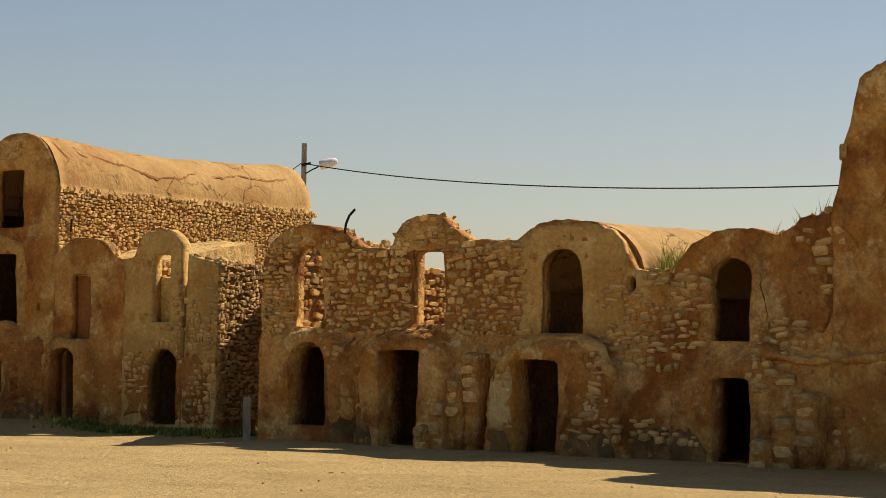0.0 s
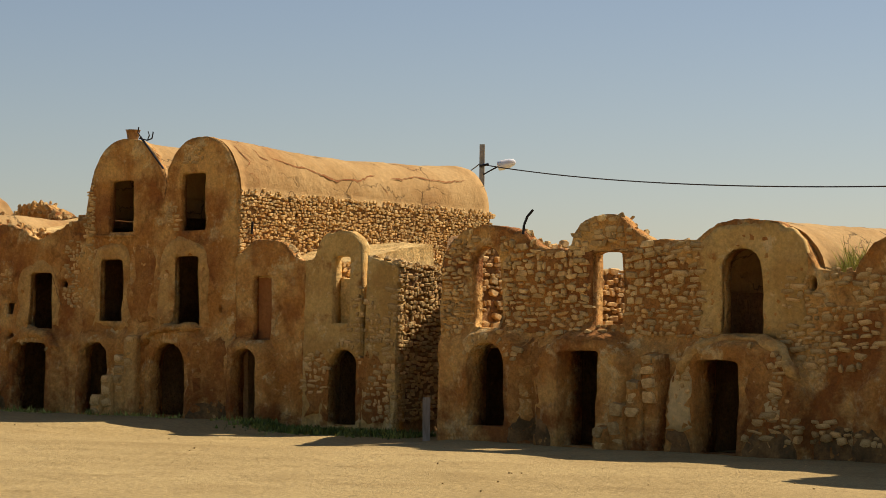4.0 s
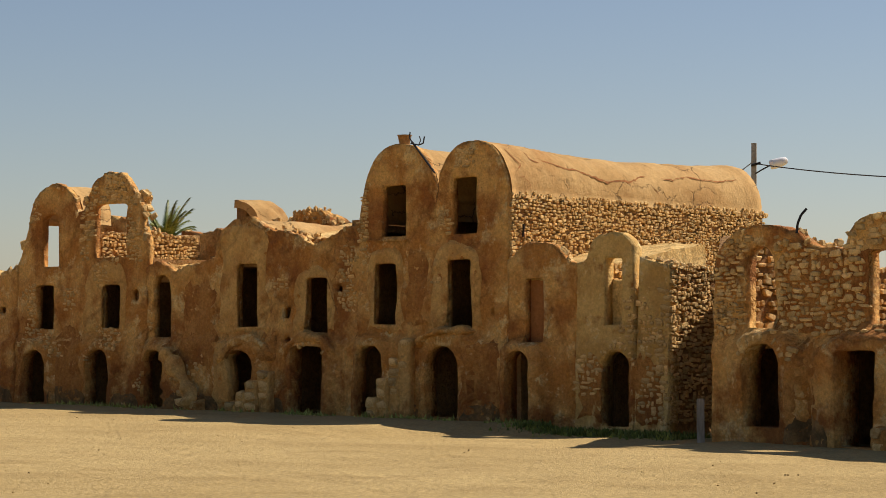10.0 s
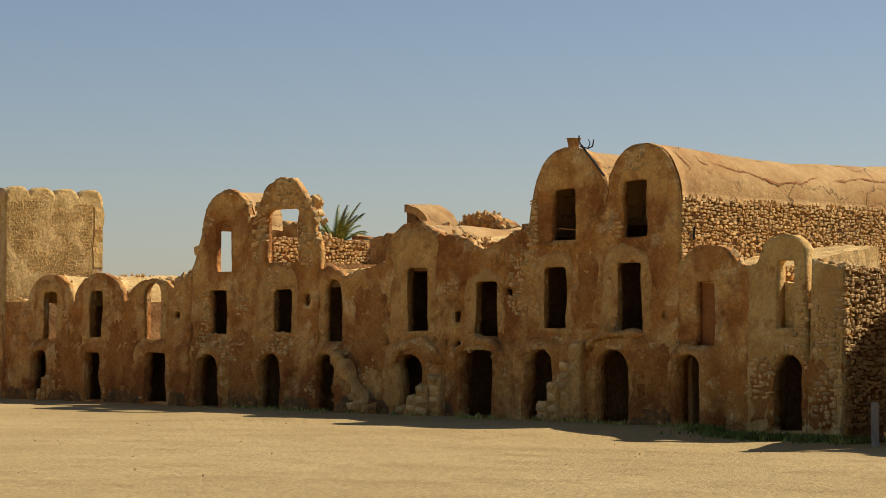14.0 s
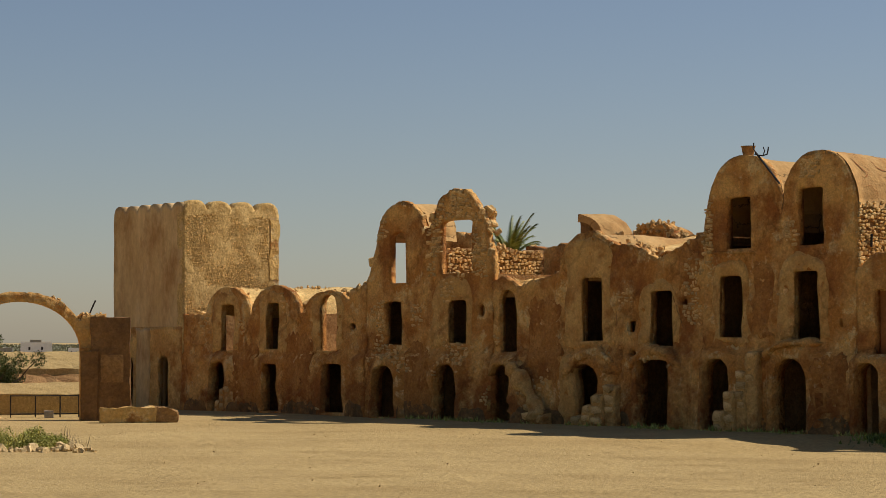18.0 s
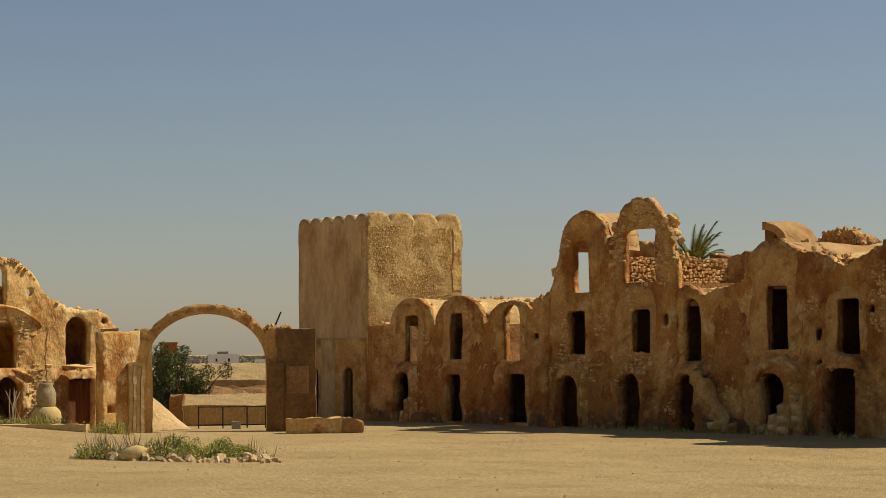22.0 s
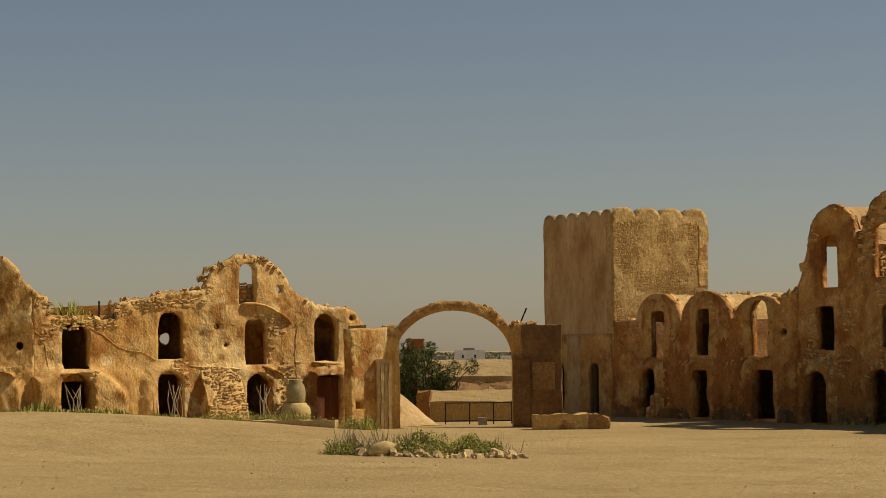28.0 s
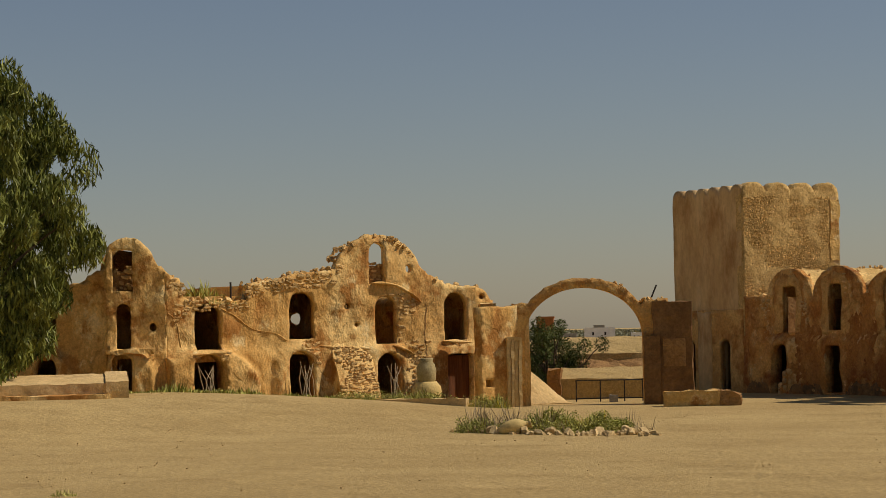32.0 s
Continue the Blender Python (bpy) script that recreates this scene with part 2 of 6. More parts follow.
def opening(s0, s1, z0, z1, kind="arch", lean=0.0):
    """Outline of an opening: arch (round head), flat (soft corners) or round."""
    out, w, c = [], (s1 - s0) / 2, (s0 + s1) / 2
    if kind == "round":
        for k in range(10):
            a = k * math.tau / 10
            out.append((c + w * math.cos(a), (z0 + z1) / 2 + (z1 - z0) / 2 * math.sin(a)))
        return out
    rise = min(w * (0.85 if kind == "arch" else 0.22), (z1 - z0) * 0.45)
    for k in range(5):
        out.append((s0, z0 + (z1 - rise - z0) * k / 5))
    for k in range(9):
        a = math.pi * (1 - k / 8)
        e = 1.0 if kind == "arch" else 0.5
        out.append((c + w * math.copysign(abs(math.cos(a)) ** e, math.cos(a)), z1 - rise + rise * math.sin(a) ** (1.0 if kind == "arch" else 0.6)))
    for k in range(5):
        out.append((s1, z1 - rise - (z1 - rise - z0) * (k + 1) / 5))
    out.append((c, z0))
    return [(s + lean * (z - z0) + 0.025 * rough((s, z, 1), 3.1), z + 0.02 * rough((s, z, 5), 3.1)) for s, z in out]


def inside(poly, pts):
    poly = np.asarray(poly)
    x, y = pts[:, 0], pts[:, 1]
    hit = np.zeros(len(pts), bool)
    j = len(poly) - 1
    for i in range(len(poly)):
        xi, yi, xj, yj = *poly[i], *poly[j]
        if yi != yj:
            hit ^= ((yi > y) != (yj > y)) & (x < (xj - xi) * (y - yi) / (yj - yi) + xi)
        j = i
    return hit


def surface(lumps, seed, bulge=None):
    """How far a wall's face stands out of its line."""
    def f(s, z):
        d = lumps * (rough((s, z, seed), 0.9) * 1.4 + rough((s, z, seed), 2.9) * 0.9 + rough((s, z, seed), 7.0) * 0.4)
        return d + (bulge(s, z) if bulge else 0.0)
    return f


def wall_sheet(line, s0, s1, top, holes, thick=0.5, step=0.12, bulge=None, bottom=-0.3, ragged=0.05, lumps=0.05, seed=1.0, wander=0.0, fine=0.1):
    """A wall with true openings: front with relief, back and all reveals. Returns verts, faces."""
    from mathutils.geometry import delaunay_2d_cdt
    rng = np.random.default_rng(int(seed * 10))
    n = max(2, int((s1 - s0) / fine))
    ring = [(s0, bottom)]
    if wander:
        ring += [(s0 + (s1 - s0) * k / n, bottom + wander * (1.5 * rough((s0 + k * 0.1, seed, bottom), 1.4) + rng.uniform(-0.25, 0.25))) for k in range(1, n)]
    ring.append((s1, bottom))
    tops = []
    for k in range(n + 1):
        s = s1 + (s0 - s1) * k / n
        z = top(min(max(s, s0 + 1e-4), s1 - 1e-4))
        tops.append((s, z + ragged * (1.3 * rough((s, seed, 0), 2.3) + rng.uniform(-0.5, 0.5))))
    for side in (0, 1):
        s, z = tops[0] if side == 0 else tops[-1]
        m = max(1, int((z - bottom) / 0.25))
        col = [(s + ragged * rng.uniform(-0.5, 0.5) + wander * (1 - 2 * side) * (rough((side, s, k * 0.25), 1.5) * 1.6 - 0.3), bottom + (z - bottom) * k / m) for k in range(1, m)]
        ring += col if side == 0 else []
        if side == 0:
            ring += tops
        else:
            ring += col[::-1]
    loops = [ring] + [h for h in holes]
    pts, edges = [], []
    for lp in loops:
        b = len(pts)
        pts += lp
        edges += [(b + i, b + (i + 1) % len(lp)) for i in range(len(lp))]
    fixed = np.array(pts)
    gs, gz = np.meshgrid(np.arange(s0 + step / 2, s1, step), np.arange(bottom + step / 2, fixed[:, 1].max(), step))
    g = np.stack([gs.ravel(), gz.ravel()], 1) + rng.uniform(-0.3, 0.3, (gs.size, 2)) * step
    keep = inside(ring, g)
    for h in holes:
        keep &= ~inside(h, g)
    g = g[keep]
    near = np.ones(len(g), bool)
    for q in fixed:
        near &= ((g - q) ** 2).sum(1) > (step * 0.45) ** 2
    g = g[near]
    allp = [Vector(p) for p in np.concatenate([fixed, g])]
    v2, _, tri, _, _, _ = delaunay_2d_cdt(allp, edges, [], 0, 1e-5)
    v2 = np.array([(p.x, p.y) for p in v2])
    tri = np.array([t for t in tri if len(t) == 3])
    c = v2[tri].mean(1)
    keep = inside(ring, c)
    for h in holes:
        keep &= ~inside(h, c)
    tri = tri[keep]
    a, b, d = v2[tri[:, 0]], v2[tri[:, 1]], v2[tri[:, 2]]
    flip = ((b - a)[:, 0] * (d - a)[:, 1] - (b - a)[:, 1] * (d - a)[:, 0]) < 0
    tri[flip] = tri[flip][:, ::-1]
    face = surface(lumps, seed, bulge)
    out = np.array([face(s, z) for s, z in v2])
    front = line.many(v2[:, 0], out, v2[:, 1])
    back = line.many(v2[:, 0], -thick, v2[:, 1])
    k = len(v2)
    cross = line.u[0] * line.n[1] - line.u[1] * line.n[0]
    tf = tri if cross < 0 else tri[:, ::-1]
    faces = tf.tolist() + (tf[:, ::-1] + k).tolist()
    count = {}
    for t in tf:
        for i in range(3):
            e = (int(t[i]), int(t[(i + 1) % 3]))
            count[e] = 1
    for (i, j) in list(count):
        if (j, i) not in count:
            faces.append([j, i, i + k, j + k])
    return np.concatenate([front, back]), faces


def box_sheet(line, s0, s1, n0, n1, z0, z1, jitter=0.0, step=None, top=None):
    """A slab or wall block; with a step its faces carry a little unevenness and its top may follow top(s, n)."""
    if step is None:
        v = [line.at(s, n, z) for z in (z0, z1) for n in (n0, n1) for s in (s0, s1)]
        return np.array(v), [[0, 2, 3, 1], [4, 5, 7, 6], [0, 1, 5, 4], [2, 6, 7, 3], [0, 4, 6, 2], [1, 3, 7, 5]]
    dims = [max(1, int(round(abs(b - a) / step))) for a, b in ((s0, s1), (n0, n1), (z0, z1))]
    ids = {}

    def vert(i, j, k):
        if (i, j, k) not in ids:
            s, n = s0 + (s1 - s0) * i / dims[0], n0 + (n1 - n0) * j / dims[1]
            zt = top(s, n) if top else z1
            z = z0 + (zt - z0) * k / dims[2]
            p = np.array(line.at(s, n, z))
            p += jitter * np.array([rough(p, 1.7, 3), rough(p, 1.7, 9), rough(p, 2.3, 5)]) + jitter * 0.5 * np.array([rough(p, 6, 3), rough(p, 6, 9), rough(p, 6, 5)])
            ids[(i, j, k)] = len(ids)
            vs.append(p)
        return ids[(i, j, k)]
    vs, fs = [], []
    a, b, c = dims
    for i in range(a):
        for j in range(b):
            fs += [[vert(i, j, 0), vert(i, j + 1, 0), vert(i + 1, j + 1, 0), vert(i + 1, j, 0)], [vert(i, j, c), vert(i + 1, j, c), vert(i + 1, j + 1, c), vert(i, j + 1, c)]]
    for i in range(a):
        for k in range(c):
            fs += [[vert(i, 0, k), vert(i + 1, 0, k), vert(i + 1, 0, k + 1), vert(i, 0, k + 1)], [vert(i, b, k), vert(i, b, k + 1), vert(i + 1, b, k + 1), vert(i + 1, b, k)]]
    for j in range(b):
        for k in range(c):
            fs += [[vert(0, j, k), vert(0, j, k + 1), vert(0, j + 1, k + 1), vert(0, j + 1, k)], [vert(a, j, k), vert(a, j + 1, k), vert(a, j + 1, k + 1), vert(a, j, k + 1)]]
    return np.array(vs), fs


def barrel(line, sc, hw, zs, zt, n0, n1, thick=0.22, sag=0.0, step=0.3, jitter=0.03, arc=(0.0, 1.0)):
    """A barrel vault shell running back from the wall."""
    rows = max(2, int(abs(n1 - n0) / step))
    cols = 22
    vs, fs = [], []
    for shell in (0, 1):
        for r in range(rows + 1):
            f = r / rows
            n = n0 + (n1 - n0) * f
            for c in range(cols + 1):
                a = math.pi * (arc[0] + (arc[1] - arc[0]) * c / cols) + (0.10 * rough((n, shell, 3), 1.9) if c in (0, cols) and arc != (0.0, 1.0) else 0)
                a = min(max(a, 0.0), math.pi)
                w, h = hw - thick * shell, zt - zs - thick * shell
                x = w * math.copysign(abs(math.cos(a)) ** 0.9, math.cos(a))
                z = zs + h * math.sin(a) ** 0.9 - sag * math.sin(math.pi * f) * math.sin(a)
                p = np.array(line.at(sc + x, n, z))
                if shell == 0:
                    p[2] += jitter * (rough(p, 0.9, 2) * 1.6 + rough(p, 3.0, 7))
                    p[:2] += jitter * rough(p, 2.2, 4)
                vs.append(p)
    w = cols + 1
    off = (rows + 1) * w
    for r in range(rows):
        for c in range(cols):
            q = [r * w + c, r * w + c + 1, (r + 1) * w + c + 1, (r + 1) * w + c]
            fs += [q, [i + off for i in q[::-1]]]
        for c in (0, cols):
            fs.append([r * w + c, (r + 1) * w + c, (r + 1) * w + c + off, r * w + c + off])
    for r in (0, rows):
        for c in range(cols):
            fs.append([r * w + c, r * w + c + 1, r * w + c + 1 + off, r * w + c + off])
    return np.array(vs), fs


def hull_stone(rng, sx, sy, sz):
    """A worn, many-sided stone of about three dozen triangles with a flattish face."""
    bm = bmesh.new()
    sides = int(rng.integers(6, 9))
    turn, skew, square = rng.uniform(0, math.tau), rng.uniform(-0.22, 0.22), rng.uniform(0.35, 0.70)
    for k in range(sides):
        w = turn + (k + rng.uniform(-0.3, 0.3)) * math.tau / sides
        c, s = math.cos(w), math.sin(w)
        x, z = math.copysign(abs(c) ** square, c), math.copysign(abs(s) ** square, s)
        g = rng.uniform(0.80, 1.0)
        x, z = x * g + skew * z, z * g
        f = rng.uniform(0.66, 0.90)
        for y, r in ((-0.9, 0.8), (0.35, 1.0), (rng.uniform(0.75, 0.95), f)):
            bm.verts.new((x * r * sx / 2, y * sy / 2, z * r * sz / 2))
    bmesh.ops.convex_hull(bm, input=bm.verts)
    loose = [v for v in bm.verts if not v.link_faces]
    bmesh.ops.delete(bm, geom=loose, context="VERTS")
    bm.verts.index_update()
    v = np.array([v.co[:] for v in bm.verts])
    f = [[q.index for q in face.verts] for face in bm.faces]
    bm.free()
    return v, f


stone_rng = np.random.default_rng(5)
STONES = [hull_stone(stone_rng, 1.0, 1.0, 1.0) for k in range(14)]
STONE_MESHES, PALE_MESHES = [], []
for k in range(14):
    me = bpy.data.meshes.new("stone")
    me.from_pydata(STONES[k][0].tolist(), [], STONES[k][1])
    me.materials.append(STONE)
    STONE_MESHES.append(me)
    me = me.copy()
    me.materials[0] = STONE_PALE
    PALE_MESHES.append(me)


def masonry(line, s0, s1, z0, z1, size, seed, free=None, n=0.0, face=None, flat=0.75, proud=0.03):
    """Places of rubble stones in rough courses on a wall: (matrix, mesh number) pairs. face: (direction along, way out) for side walls."""
    rng = np.random.default_rng(seed)
    u, out = (line.u, line.n) if face is None else face[:2]
    made = []
    z = z0
    while z < z1:
        row = size * flat * rng.uniform(0.7, 1.3)
        s = s0 + rng.uniform(-0.5, 0.2) * size
        while s < s1:
            w = size * (0.5 + 1.5 * rng.uniform() ** 1.6)
            h = row * rng.uniform(0.6, 1.25)
            cs, cz = s + w / 2, z + row / 2 + 0.10 * rough((s, z, seed), 0.9) + rng.uniform(-0.3, 0.3) * row
            s += w * rng.uniform(0.92, 1.15)
            ok = s0 <= cs <= s1 and (free is None or free(cs, cz))
            if not ok or rng.random() < 0.10:
                continue
            deep = size * rng.uniform(0.55, 0.95)
            sunk = proud * rng.uniform(0.3, 1.3) - 0.42 * deep
            if face is None:
                p = line.at(cs, (n(cs, cz) if callable(n) else n) + sunk, cz)
            else:
                q = face[2] + u * cs + out * (n + sunk)
                p = (q[0], q[1], cz)
            dx = Matrix(((u[0], out[0], 0), (u[1], out[1], 0), (0, 0, 1))).to_4x4()
            m = Matrix.Translation(p) @ dx @ Euler((rng.uniform(-0.14, 0.14), rng.normal() * 0.13, rng.uniform(-0.14, 0.14))).to_matrix().to_4x4() @ Matrix.Diagonal((w * 0.98, deep, h * 1.02, 1))
            made.append((m, int(rng.integers(14))))
        z += row * 0.95
    return made


def lay_stones(places, parent, name="stone", most=300, key=None, mat=None, meshes=None):
    """The nearest as parts of their own, the rest joined."""
    if key:
        places = sorted(places, key=lambda pm: key(pm[0].translation))
    base = Vector((0, 0, 0))
    up = parent
    while up is not None:
        base += up.location
        up = up.parent
    for m, k in places[:most]:
        ob = new(name, (meshes or STONE_MESHES)[k])
        ob.parent = parent
        ob.matrix_basis = Matrix.Translation(-base) @ m
    rest = places[most:]
    if rest:
        sheets = []
        for m, k in rest:
            v = np.asarray(STONES[k][0])
            mm = np.array(m)
            sheets.append((v @ mm[:3, :3].T + mm[:3, 3], STONES[k][1]))
        ob = part(name + "work", joined(sheets), mat or STONE_FAR, parent, "packed rubble stones in earth mortar")
        ob["kind"] = "stuff"
    return len(places)


# ---- plan: the long row, the near row and the far row ----
ROW_A = Line(-5.0, 54.3, -0.868, 0.497)
ROW_B = Line(-4.0, 49.6, 0.79, -0.61)
ROW_C = Line(-40.2, 62.1, -0.423, -0.906)


def smooth01(x):
    x = min(max(x, 0.0), 1.0)
    return x * x * (3 - 2 * x)


def ground_height(x, y):
    s, n = (np.array((x, y)) - ROW_C.o) @ ROW_C.u, (np.array((x, y)) - ROW_C.o) @ ROW_C.n
    a = min(max((s - 1.0) / 12.0, 0), 1)
    b = min(max((15.0 - n) / 10.0, 0), 1)
    rise = 0.76 * a * a * (3 - 2 * a) * b * b * (3 - 2 * b)
    s, n = (np.array((x, y)) - ROW_A.o) @ ROW_A.u, (np.array((x, y)) - ROW_A.o) @ ROW_A.n
    swale = max(smooth01((n - 0.3) / 2.6), smooth01((4.8 - s) / 1.5) * smooth01((n + 3.0) / 2.0)) * smooth01((11.0 - n) / 6.0) * smooth01((s + 4.2) / 2.5) * smooth01((7.0 - s) / 3.0)
    return rise - 0.19 * swale


def bank(a, b, fine):
    return list(np.arange(a, b, fine))


gx = [-3500, -1500, -700, -350, -200, -140, -110, -90] + bank(-80, 20, 0.7) + [22, 26, 32, 45, 70, 120, 250, 600, 1500, 3500]
gy = [-3500, -1500, -600, -200, -80, -30, -10, 0, 8, 14] + bank(18, 84, 0.7) + [88, 95, 105, 120, 150, 200, 300, 500, 900, 1800, 3500]
gv = [(x, y, ground_height(x, y) + (0.03 * rough((x, y, 0), 0.35) + 0.012 * rough((x, y, 0), 1.3) if -85 < x < 25 and 10 < y < 90 else 0.0)) for y in gy for x in gx]
gw = len(gx)
gf = [[j * gw + i, j * gw + i + 1, (j + 1) * gw + i + 1, (j + 1) * gw + i] for j in range(len(gy) - 1) for i in range(gw - 1)]
ground = part("ground", (gv, gf), GROUND, None, smooth=True)
tagged(ground, "packed pale sand of a wide open courtyard", "ground", kind="structure")


def relief(ledge=2.05, proud=0.12, hoods=(), ramps=()):
    """The lower storey stands proud below the ledge; hoods swell over its doors: (middle, half width, top, depth)."""
    def f(s, z):
        wob = 0.12 * rough((s, 0, 0), 0.8)
        d = proud * smooth01((ledge + wob - z) / 0.06)
        for c, hw, zt, h in hoods:
            x = abs(s - c) / hw
            if x < 1 and z < zt:
                edge = superarch(x * hw, hw, zt - hw * 0.75, zt, 2.4)
                d = max(d, proud + h * smooth01((float(edge) - z) / 0.16) if z < edge else d)
        for a, b, za, zb, h in ramps:
            if a < s < b:
                e = za + (zb - za) * (s - a) / (b - a)
                d = max(d, h * smooth01((e - z) / 0.25 + 0.2))
        return d
    return f


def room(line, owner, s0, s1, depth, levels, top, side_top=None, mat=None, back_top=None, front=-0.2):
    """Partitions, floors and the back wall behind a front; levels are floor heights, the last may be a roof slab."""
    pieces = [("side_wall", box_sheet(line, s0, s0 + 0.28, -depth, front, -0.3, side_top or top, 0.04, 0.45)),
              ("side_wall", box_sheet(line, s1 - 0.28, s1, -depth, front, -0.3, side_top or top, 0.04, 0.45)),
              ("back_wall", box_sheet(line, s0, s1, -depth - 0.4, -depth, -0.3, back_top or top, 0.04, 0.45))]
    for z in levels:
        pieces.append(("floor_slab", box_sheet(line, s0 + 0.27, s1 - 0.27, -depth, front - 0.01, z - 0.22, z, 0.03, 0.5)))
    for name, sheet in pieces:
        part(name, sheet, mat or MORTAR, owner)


ALL_OPEN, FRONT = {}, {}


def run(*a):
    return ("run", *a)


def arch(*a):
    return ("arch", *a)


# ---- row B: the near ruined row ----
b_house = thing("storehouse", ROW_B.at(7, 0, 0), "ruined two-storey rubble and plaster row of vaulted storerooms", "storehouse", "rows of vaulted storerooms")
b_top = skyline([run(-0.1, 3.6, 0.2, 4.1), arch(1.35, 1.42, 3.5, 4.61), run(2.2, 4.5, 2.75, 4.12), run(2.6, 4.11, 3.75, 4.08), arch(4.47, 0.92, 3.75, 4.77), run(5.15, 4.5, 5.6, 4.23),
                 run(5.5, 4.23, 7.1, 4.25), arch(8.03, 1.62, 3.1, 4.62), run(9.4, 3.56, 10.7, 3.57), arch(11.93, 1.48, 3.25, 4.37), run(12.6, 4.2, 13.2, 4.42), run(13.1, 4.5, 14.3, 4.75)])
B_OPEN = [opening(1.04, 2.08, 0.32, 2.11), opening(3.69, 4.70, 0.0, 1.98, "flat"), opening(7.10, 8.14, 0.02, 1.84, "flat"), opening(11.52, 12.32, 0.02, 1.58, "flat"),
          opening(0.90, 1.71, 2.41, 4.17), opening(4.22, 4.99, 2.50, 4.01, "flat"), opening(7.44, 8.41, 2.36, 4.04), opening(11.33, 12.18, 2.26, 3.84),
          opening(9.45, 9.67, 3.18, 3.50, "round")]
b_bulge = relief(2.15, 0.10, [(1.58, 1.0, 2.44, 0.20), (4.22, 1.2, 2.42, 0.36), (8.0, 1.6, 2.30, 0.32), (11.95, 1.35, 2.0, 0.14)])
FRONT[b_house.name] = part("front_wall", wall_sheet(ROW_B, 0.0, 14.2, b_top, B_OPEN, 0.32, 0.11, b_bulge, ragged=0.035, lumps=0.06, seed=1.1), PLASTER, b_house, smooth=True)
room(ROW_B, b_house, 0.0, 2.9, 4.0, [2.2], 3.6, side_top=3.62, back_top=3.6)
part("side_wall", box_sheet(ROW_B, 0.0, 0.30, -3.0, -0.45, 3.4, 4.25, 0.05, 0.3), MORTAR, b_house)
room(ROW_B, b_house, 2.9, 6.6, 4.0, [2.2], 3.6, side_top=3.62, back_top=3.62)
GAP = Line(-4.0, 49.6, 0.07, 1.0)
# Unseen behind the front; its top is raised to throw shade into the gap.
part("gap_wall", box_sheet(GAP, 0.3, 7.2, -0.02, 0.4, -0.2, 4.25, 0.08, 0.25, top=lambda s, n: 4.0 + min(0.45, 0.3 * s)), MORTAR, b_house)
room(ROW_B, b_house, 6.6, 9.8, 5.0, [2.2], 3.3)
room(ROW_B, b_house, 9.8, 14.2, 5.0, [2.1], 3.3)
part("vault", barrel(ROW_B, 8.2, 1.48, 3.2, 4.58, -0.3, -5.2), VAULT, b_house, "sunlit mud render on a barrel vault", smooth=True)
part("vault", barrel(ROW_B, 12.0, 1.48, 3.1, 4.3, -0.3, -5.2), VAULT, b_house, "sunlit mud render on a barrel vault", smooth=True)
part("roof_fill", box_sheet(ROW_B, 9.5, 10.7, -5.0, -0.5, 3.1, 3.5, 0.06, 0.3), MORTAR, b_house)
part("roof_fill", box_sheet(ROW_B, 12.8, 14.2, -5.0, -0.5, 3.1, 4.3, 0.08, 0.3), MORTAR, b_house)

mass = thing("ruined_tower", ROW_B.at(15.5, 0, 0), "tall broken plastered wall end rising above the row", "ruin")
m_top = skyline([run(13.88, 4.75, 14.02, 5.15), run(14.02, 5.15, 14.06, 5.75), run(14.05, 5.75, 14.27, 6.42), run(14.27, 6.42, 14.36, 6.9), run(14.33, 6.93, 14.48, 7.15), run(14.47, 7.15, 14.95, 7.32), run(14.95, 7.32, 22.5, 7.4)])
FRONT[mass.name] = part("front_wall", wall_sheet(ROW_B, 13.9, 22.5, m_top, [], 1.6, 0.12, relief(2.0, 0.12, [(15.2, 0.8, 1.9, -0.05)]), ragged=0.08, lumps=0.08, seed=2.3), PLASTER, mass, smooth=True)

# ---- row A, bay by bay ----
a1 = thing("storehouse", ROW_A.at(2.8, 0, 0), "two-storey plastered storerooms with open roofs and rounded gables", "storehouse", "rows of vaulted storerooms")
a1_swell = relief(2.10, 0.05, [(5.05, 0.85, 2.1, 0.26), (2.02, 0.62, 2.12, 0.03)])


def a1_bulge(s, z):
    return a1_swell(s, z) + 0.14 * smooth01((3.34 - s) / 0.03)


a1_top = skyline([run(0.3, 3.87, 1.0, 4.0), run(1.0, 4.0, 1.4, 4.12), arch(2.22, 0.74, 4.05, 4.74), run(2.8, 4.06, 3.95, 4.03), arch(4.6, 0.9, 3.85, 4.56), run(5.2, 4.15, 5.7, 4.15)])
A1_OPEN = [opening(1.60, 2.41, 0, 1.84), opening(1.88, 2.41, 2.48, 4.12, "flat"), opening(4.68, 5.46, 0.02, 1.83), opening(4.43, 5.0, 2.04, 3.64, "flat")]
FRONT[a1.name] = part("front_wall", wall_sheet(ROW_A, 0.45, 3.36, a1_top, A1_OPEN[:2], 0.22, 0.11, a1_bulge, lumps=0.03, seed=3.1), PLASTER_PALE, a1, smooth=True)
part("front_wall", wall_sheet(ROW_A, 3.34, 5.6, a1_top, A1_OPEN[2:], 0.22, 0.11, a1_bulge, lumps=0.04, seed=3.4), PLASTER, a1, smooth=True)
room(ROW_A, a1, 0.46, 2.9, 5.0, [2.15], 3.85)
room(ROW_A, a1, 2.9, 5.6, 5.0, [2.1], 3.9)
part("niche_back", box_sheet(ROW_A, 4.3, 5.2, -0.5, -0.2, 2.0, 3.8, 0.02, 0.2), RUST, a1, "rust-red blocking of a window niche")
